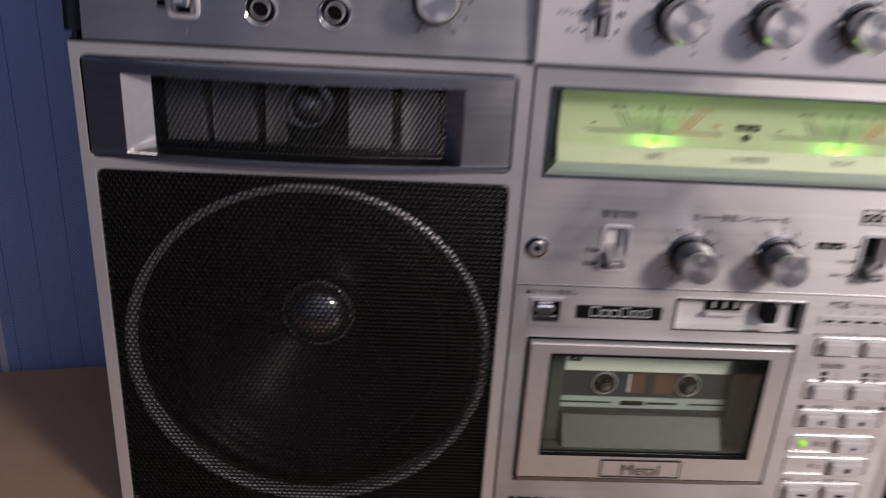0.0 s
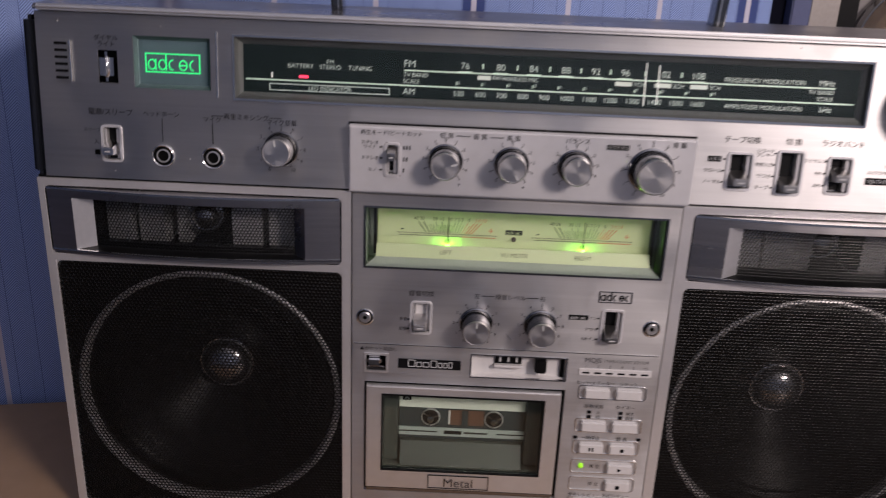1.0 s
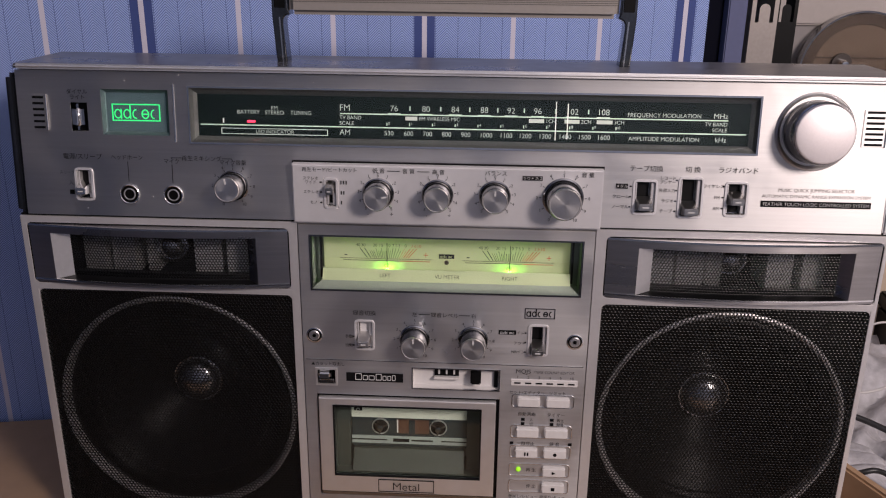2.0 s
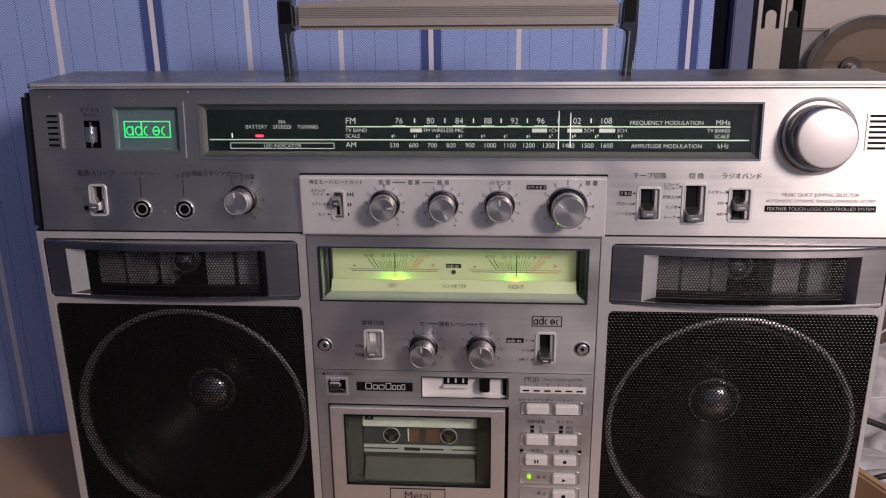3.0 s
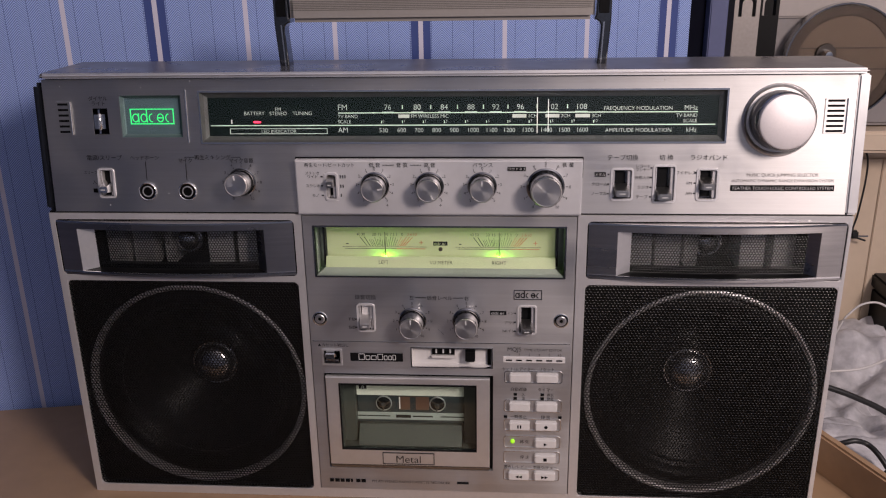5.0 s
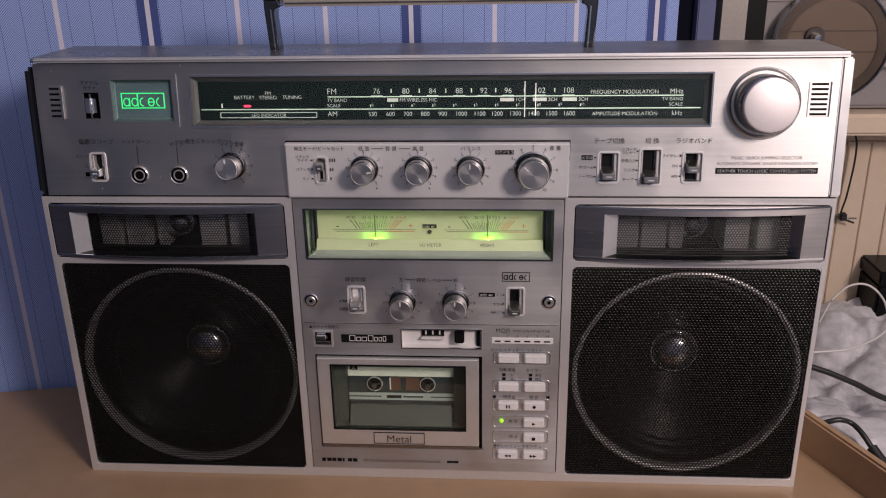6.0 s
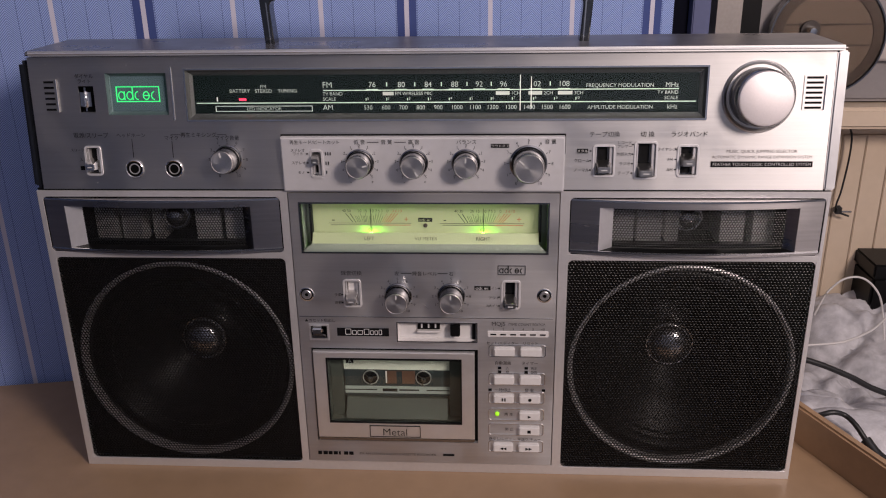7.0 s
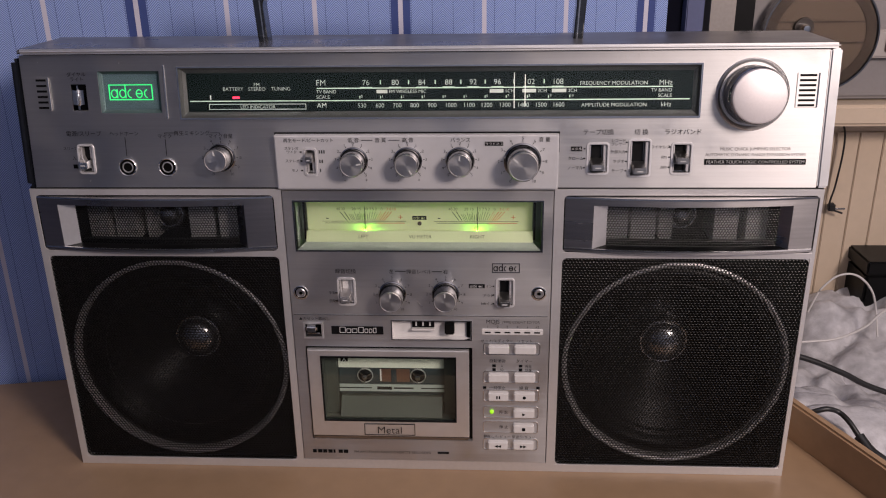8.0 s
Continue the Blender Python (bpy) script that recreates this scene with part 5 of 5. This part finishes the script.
def bracket(x, inward):
    """A cast bracket: a block beside the grip, curving into a slightly slanted arm, with a sunk dark panel."""
    profile = [(-0.0046, 0.3908), (-0.0058, 0.3890), (-0.0058, 0.3700), (-0.0036, 0.3370), (0.0034, 0.3370), (0.0014, 0.3640),
               (0.0016, 0.3672), (0.0026, 0.3692), (0.0044, 0.3702), (0.0058, 0.3704), (0.0058, 0.3722), (0.0048, 0.3740), (0.0044, 0.3908)]
    bm = bmesh.new()
    front = [bm.verts.new((x + inward * d, 0.0398, z)) for d, z in profile]
    back = [bm.verts.new((x + inward * d, 0.0540, z)) for d, z in profile]
    bm.faces.new(front)
    bm.faces.new(back)
    for k in range(len(profile)):
        j = (k + 1) % len(profile)
        bm.faces.new([front[k], front[j], back[j], back[k]])
    bmesh.ops.recalc_face_normals(bm, faces=bm.faces)
    edges = [e for e in bm.edges if abs(e.verts[0].co.y - e.verts[1].co.y) < 1e-6]
    bmesh.ops.bevel(bm, geom=edges, offset=0.0009, segments=3, affect="EDGES", clamp_overlap=True)
    b = part("bracket", bm, BRACKET, handle, "black chrome handle bracket", smooth=50)
    x0, x1 = sorted((x - inward * 0.0040, x + inward * 0.0032))
    part("inlay", boxed(x0, x1, 0.0394, 0.0400, 0.3748, 0.3892, 0.0003), BLACK, b, "dark inlay")
    rib = bmesh.new()
    pts = [(x - inward * 0.0012, 0.3690), (x - inward * 0.0002, 0.3690), (x + inward * 0.0010, 0.3395), (x + inward * 0.0002, 0.3395)]
    f = [rib.verts.new((a, 0.0392, c)) for a, c in pts]
    g = [rib.verts.new((a, 0.0399, c)) for a, c in pts]
    rib.faces.new(f)
    for k in range(4):
        j = (k + 1) % 4
        rib.faces.new([f[k], f[j], g[j], g[k]])
    part("rib", rib, CHROME, b, "thin polished rib")
    part("pivot", boxed(x + inward * 0.0004 - 0.0042, x + inward * 0.0004 + 0.0042, 0.0385, 0.055, 0.336, 0.3400, 0.0008), BLACK, handle)


bracket(-0.1125, 1)
bracket(0.1148, -1)

# ---- beside the papered wall: shelf uprights, tape machine, cabinet ----
def upright(x, y, wide, mat, label, slots):
    """A folded steel shelf post, slotted down its face."""
    z0, z1 = -0.72, 0.62
    holes = [(x + wide * 0.16, x + wide * 0.84, z, z + 0.036) for z in slots]
    post = thing("shelf_upright", label, "shelf post")
    part("face", holed(x, x + wide, z0, z1, holes, y, y + 0.002), mat, post)
    part("flange", boxed(x, x + 0.002, y + 0.0022, y + 0.03, z0, z1), mat, post)
    part("flange", boxed(x + wide - 0.002, x + wide, y + 0.0022, y + 0.03, z0, z1), mat, post)
    for z in slots:
        bm = bmesh.new()
        r, cx = wide * 0.2, x + wide * 0.5
        rim = [(cx - r, z - 0.001), (cx + r, z - 0.001)] + [(cx + r * math.cos(a), z + 0.012 + r * math.sin(a)) for a in (math.pi * k / 8 for k in range(9))]
        near = [bm.verts.new((px, y + 0.0002, pz)) for px, pz in rim]
        far = [bm.verts.new((px, y + 0.0018, pz)) for px, pz in rim]
        bm.faces.new(near)
        bm.faces.new(far)
        for k in range(len(rim)):
            bm.faces.new([near[k], near[k - 1], far[k - 1], far[k]])
        part("tongue", bm, mat, post)
    return post


upright(0.271, 0.30, 0.0245, UPRIGHT, "galvanised slotted steel shelf post", [0.3525 + 0.05 * k for k in range(5)])
upright(0.2975, 0.312, 0.020, BLACK, "black slotted steel shelf post", [0.3525 + 0.05 * k for k in range(5)])

machine = thing("tape_machine", "grey open-reel tape machine with a smoky brown reel", "tape machine", (0, 0, 0.228))
DOWN = Matrix.Translation((0, 0, -0.228))
part("body", boxed(0.318, 0.66, 0.385, 0.52, 0.228, 0.62, 0.004), GREY_DECK, machine, "grey plastic body", DOWN)
part("upper_panel", boxed(0.319, 0.657, 0.380, 0.386, 0.345, 0.617, 0.002), PALE_DECK, machine, "pale upper panel", DOWN)
part("side_block", boxed(0.462, 0.56, 0.372, 0.386, 0.275, 0.305, 0.002), PALE_DECK, machine, "pale button block", DOWN)
part("button", boxed(0.478, 0.50, 0.369, 0.373, 0.282, 0.297, 0.001), TAPE_BROWN, machine, "brown button", DOWN)
reel = part("reel", lathe([(0.0585, 0.368), (0.0585, 0.374), (0.0, 0.374), (0.0, 0.368), (0.0585, 0.368)], 0.406, 0.300, 64), REEL_TAPE, machine, "brown wound tape", DOWN, 40)
part("outer_winding", lathe([(0.0475, 0.3675), (0.0478, 0.3671), (0.0584, 0.3671), (0.0584, 0.3675)], 0.406, 0.300, 64), HUB_DARK, reel, "darker outer winding", DOWN, 40)
for z, half in ((0.3145, 0.0450), (0.2925, 0.0465)):
    part("spoke_edge", boxed(0.406 - half, 0.406 + half, 0.3671, 0.3678, z - 0.0009, z + 0.0009), HUB_DARK, reel, m=DOWN)
flange = part("flange", lathe([(0.0, 0.3655), (0.0600, 0.3655), (0.0600, 0.3668), (0.0, 0.3668)], 0.406, 0.300, 72), SMOKE, reel, "smoky clear flange", DOWN, 40)
flange.visible_shadow = False
part("rim", lathe([(0.0594, 0.3645), (0.0610, 0.3645), (0.0610, 0.376), (0.0594, 0.376), (0.0594, 0.3645)], 0.406, 0.300, 72), CHROME_DARK, reel, "bright rim", DOWN, 40)
part("hub_plate", lathe([(0.0105, 0.3656), (0.0100, 0.364), (0.0, 0.364)], 0.387, 0.309, 32), HUB_DARK, reel, "dark hub plate", DOWN, 40)
part("hub", lathe([(0.0046, 0.3655), (0.0046, 0.352), (0.0036, 0.349), (0.0, 0.3485)], 0.385, 0.309, 28), CHROME, reel, "chrome spindle", DOWN, 40)

cabinet = thing("cabinet", "cream panelled metal cabinet carrying the tape machine", "cabinet", (0, 0, -0.72))
UP = Matrix.Translation((0, 0, 0.72))
part("carcass", boxed(0.318, 1.2, 0.425, 0.85, -0.72, 0.2), CREAM, cabinet, "cream painted carcass", UP)
part("top_board", boxed(0.318, 1.21, 0.36, 0.86, 0.202, 0.226, 0.004, 3), CREAM, cabinet, "cream top board with a rounded edge", UP)
for k in range(12):
    x = 0.322 + 0.028 * k
    part("panel_rib", boxed(x, x + 0.0275, 0.4232, 0.425, -0.70, 0.182, 0.0012, 3), CREAM, cabinet, m=UP)

dark_box = thing("storage_box", "black plastic box lying against the cabinet", "box", (0.56, 0.40, 0.003))
part("base", boxed(-0.06, 0.14, -0.03, 0.03, -0.06, 0.018, 0.003), BLACK, dark_box)
part("lid", boxed(-0.062, 0.142, -0.034, 0.033, 0.0185, 0.036, 0.002), BLACK, dark_box, "black lid")


def cloth():
    """A crumpled sheet: a grid raised by folds at two scales."""
    bm = bmesh.new()
    nx, ny = 140, 160
    x0, x1, y0, y1 = 0.25, 0.95, -0.55, 0.415
    rows = []
    for j in range(ny + 1):
        row = []
        for i in range(nx + 1):
            x, y = x0 + (x1 - x0) * i / nx, y0 + (y1 - y0) * j / ny
            z = -0.06 + 0.042 * max(0.0, (y + 0.05) / 0.45) + 0.065 * noise.noise((x * 7 + 3.1, y * 6, 0.3)) + 0.022 * noise.noise((x * 17, y * 11 + 4, 1.7))
            z -= 0.016 * (1 - abs(noise.noise((x * 9 - y * 4 + 8, y * 13 + x * 6, 7.0)))) ** 8
            z += 0.006 * noise.noise((x * 42, y * 38, 9.0))
            z += 0.030 * abs(noise.noise((x * 11 + y * 19, y * 5, 5.0))) - 0.012 * abs(noise.noise((x * 31 - y * 12, y * 21, 2.0)))
            edge = 0.2436 + (0.209 - y) * 0.4306
            if x < edge + 0.05:
                z = min(z, -0.045)
            row.append(bm.verts.new((x, y, min(z, -0.005 if y < 0.2 else 0.03))))
        rows.append(row)
    for a, b in zip(rows, rows[1:]):
        for i in range(nx):
            bm.faces.new([a[i], a[i + 1], b[i + 1], b[i]])
    return bm


bed = thing("bed", "low bed beside the table", "bed", (0.6, -0.1, -0.72))
part("mattress", boxed(-0.06, 0.6, -0.9, 0.5, 0.0, 0.52, 0.03, 3), CLOTH, bed)
sheet = part("blanket", cloth(), CLOTH, None, smooth=60)
tagged(sheet, "crumpled grey and white blanket heaped beside the table", "blanket")

for name, pts, r, mat, label in (
        ("power_cord", [(0.27, 0.12, 0.062), (0.339, 0.12, 0.043), (0.376, 0.12, 0.028), (0.419, 0.12, 0.008), (0.55, 0.12, -0.03), (0.75, 0.1, -0.05)], 0.0028, WIRE_BLACK, "thick black power cord hanging over the blanket"),
        ("cable", [(0.336, 0.082, 0.008), (0.3424, 0.08, 0.0119), (0.3509, 0.08, 0.0138), (0.3611, 0.08, 0.0105), (0.3665, 0.07, 0.0072), (0.3732, 0.06, -0.0023), (0.3787, 0.05, -0.0086), (0.3874, 0.04, -0.0128), (0.42, 0.02, -0.03)], 0.0024, WIRE_BLACK, "black cable curling on the blanket"),
        ("cable", [(0.410, 0.30, 0.005), (0.4176, 0.3, 0.0275), (0.4241, 0.3, 0.0378), (0.4348, 0.3, 0.0481), (0.4489, 0.3, 0.0515), (0.4625, 0.3, 0.0462), (0.4758, 0.3, 0.0314), (0.4834, 0.3, 0.0108), (0.486, 0.29, -0.02)], 0.0012, WIRE_WHITE, "looped white cable on the blanket"),
        ("cable", [(0.37, 0.25, -0.009), (0.392, 0.25, -0.007), (0.424, 0.25, -0.003), (0.451, 0.25, 0.011), (0.47, 0.25, 0.031), (0.52, 0.25, 0.06)], 0.0014, WIRE_WHITE, "thin white cable on the blanket"),
        ("thin_wire", [(0.455, 0.41, 0.203), (0.465, 0.41, 0.187), (0.467, 0.41, 0.16), (0.464, 0.41, 0.119), (0.461, 0.41, 0.094), (0.477, 0.41, 0.085)], 0.0012, WIRE_BLACK, "thin black wire hanging down the cabinet")):
    tagged(part(name, tube(pts, r), mat, None, smooth=60), label, "cable")

sleeve = part("plug", tube([(0.3725, 0.061, -0.0012), (0.3787, 0.05, -0.0086), (0.3874, 0.04, -0.0128), (0.42, 0.02, -0.03)], 0.0046, 12), WIRE_BLACK, None, smooth=60)
tagged(sleeve, "thick black rubber plug sleeve on the curled cable", "plug")
plug = part("plug", boxed(0.4585, 0.4675, 0.4065, 0.4145, 0.088, 0.098, 0.002, 3), WIRE_BLACK)
tagged(plug, "small black plug at the end of the thin wire", "plug")
part("pin", boxed(0.4675, 0.480, 0.4095, 0.4115, 0.0895, 0.0915, 0.0006), CHROME_DARK, plug)
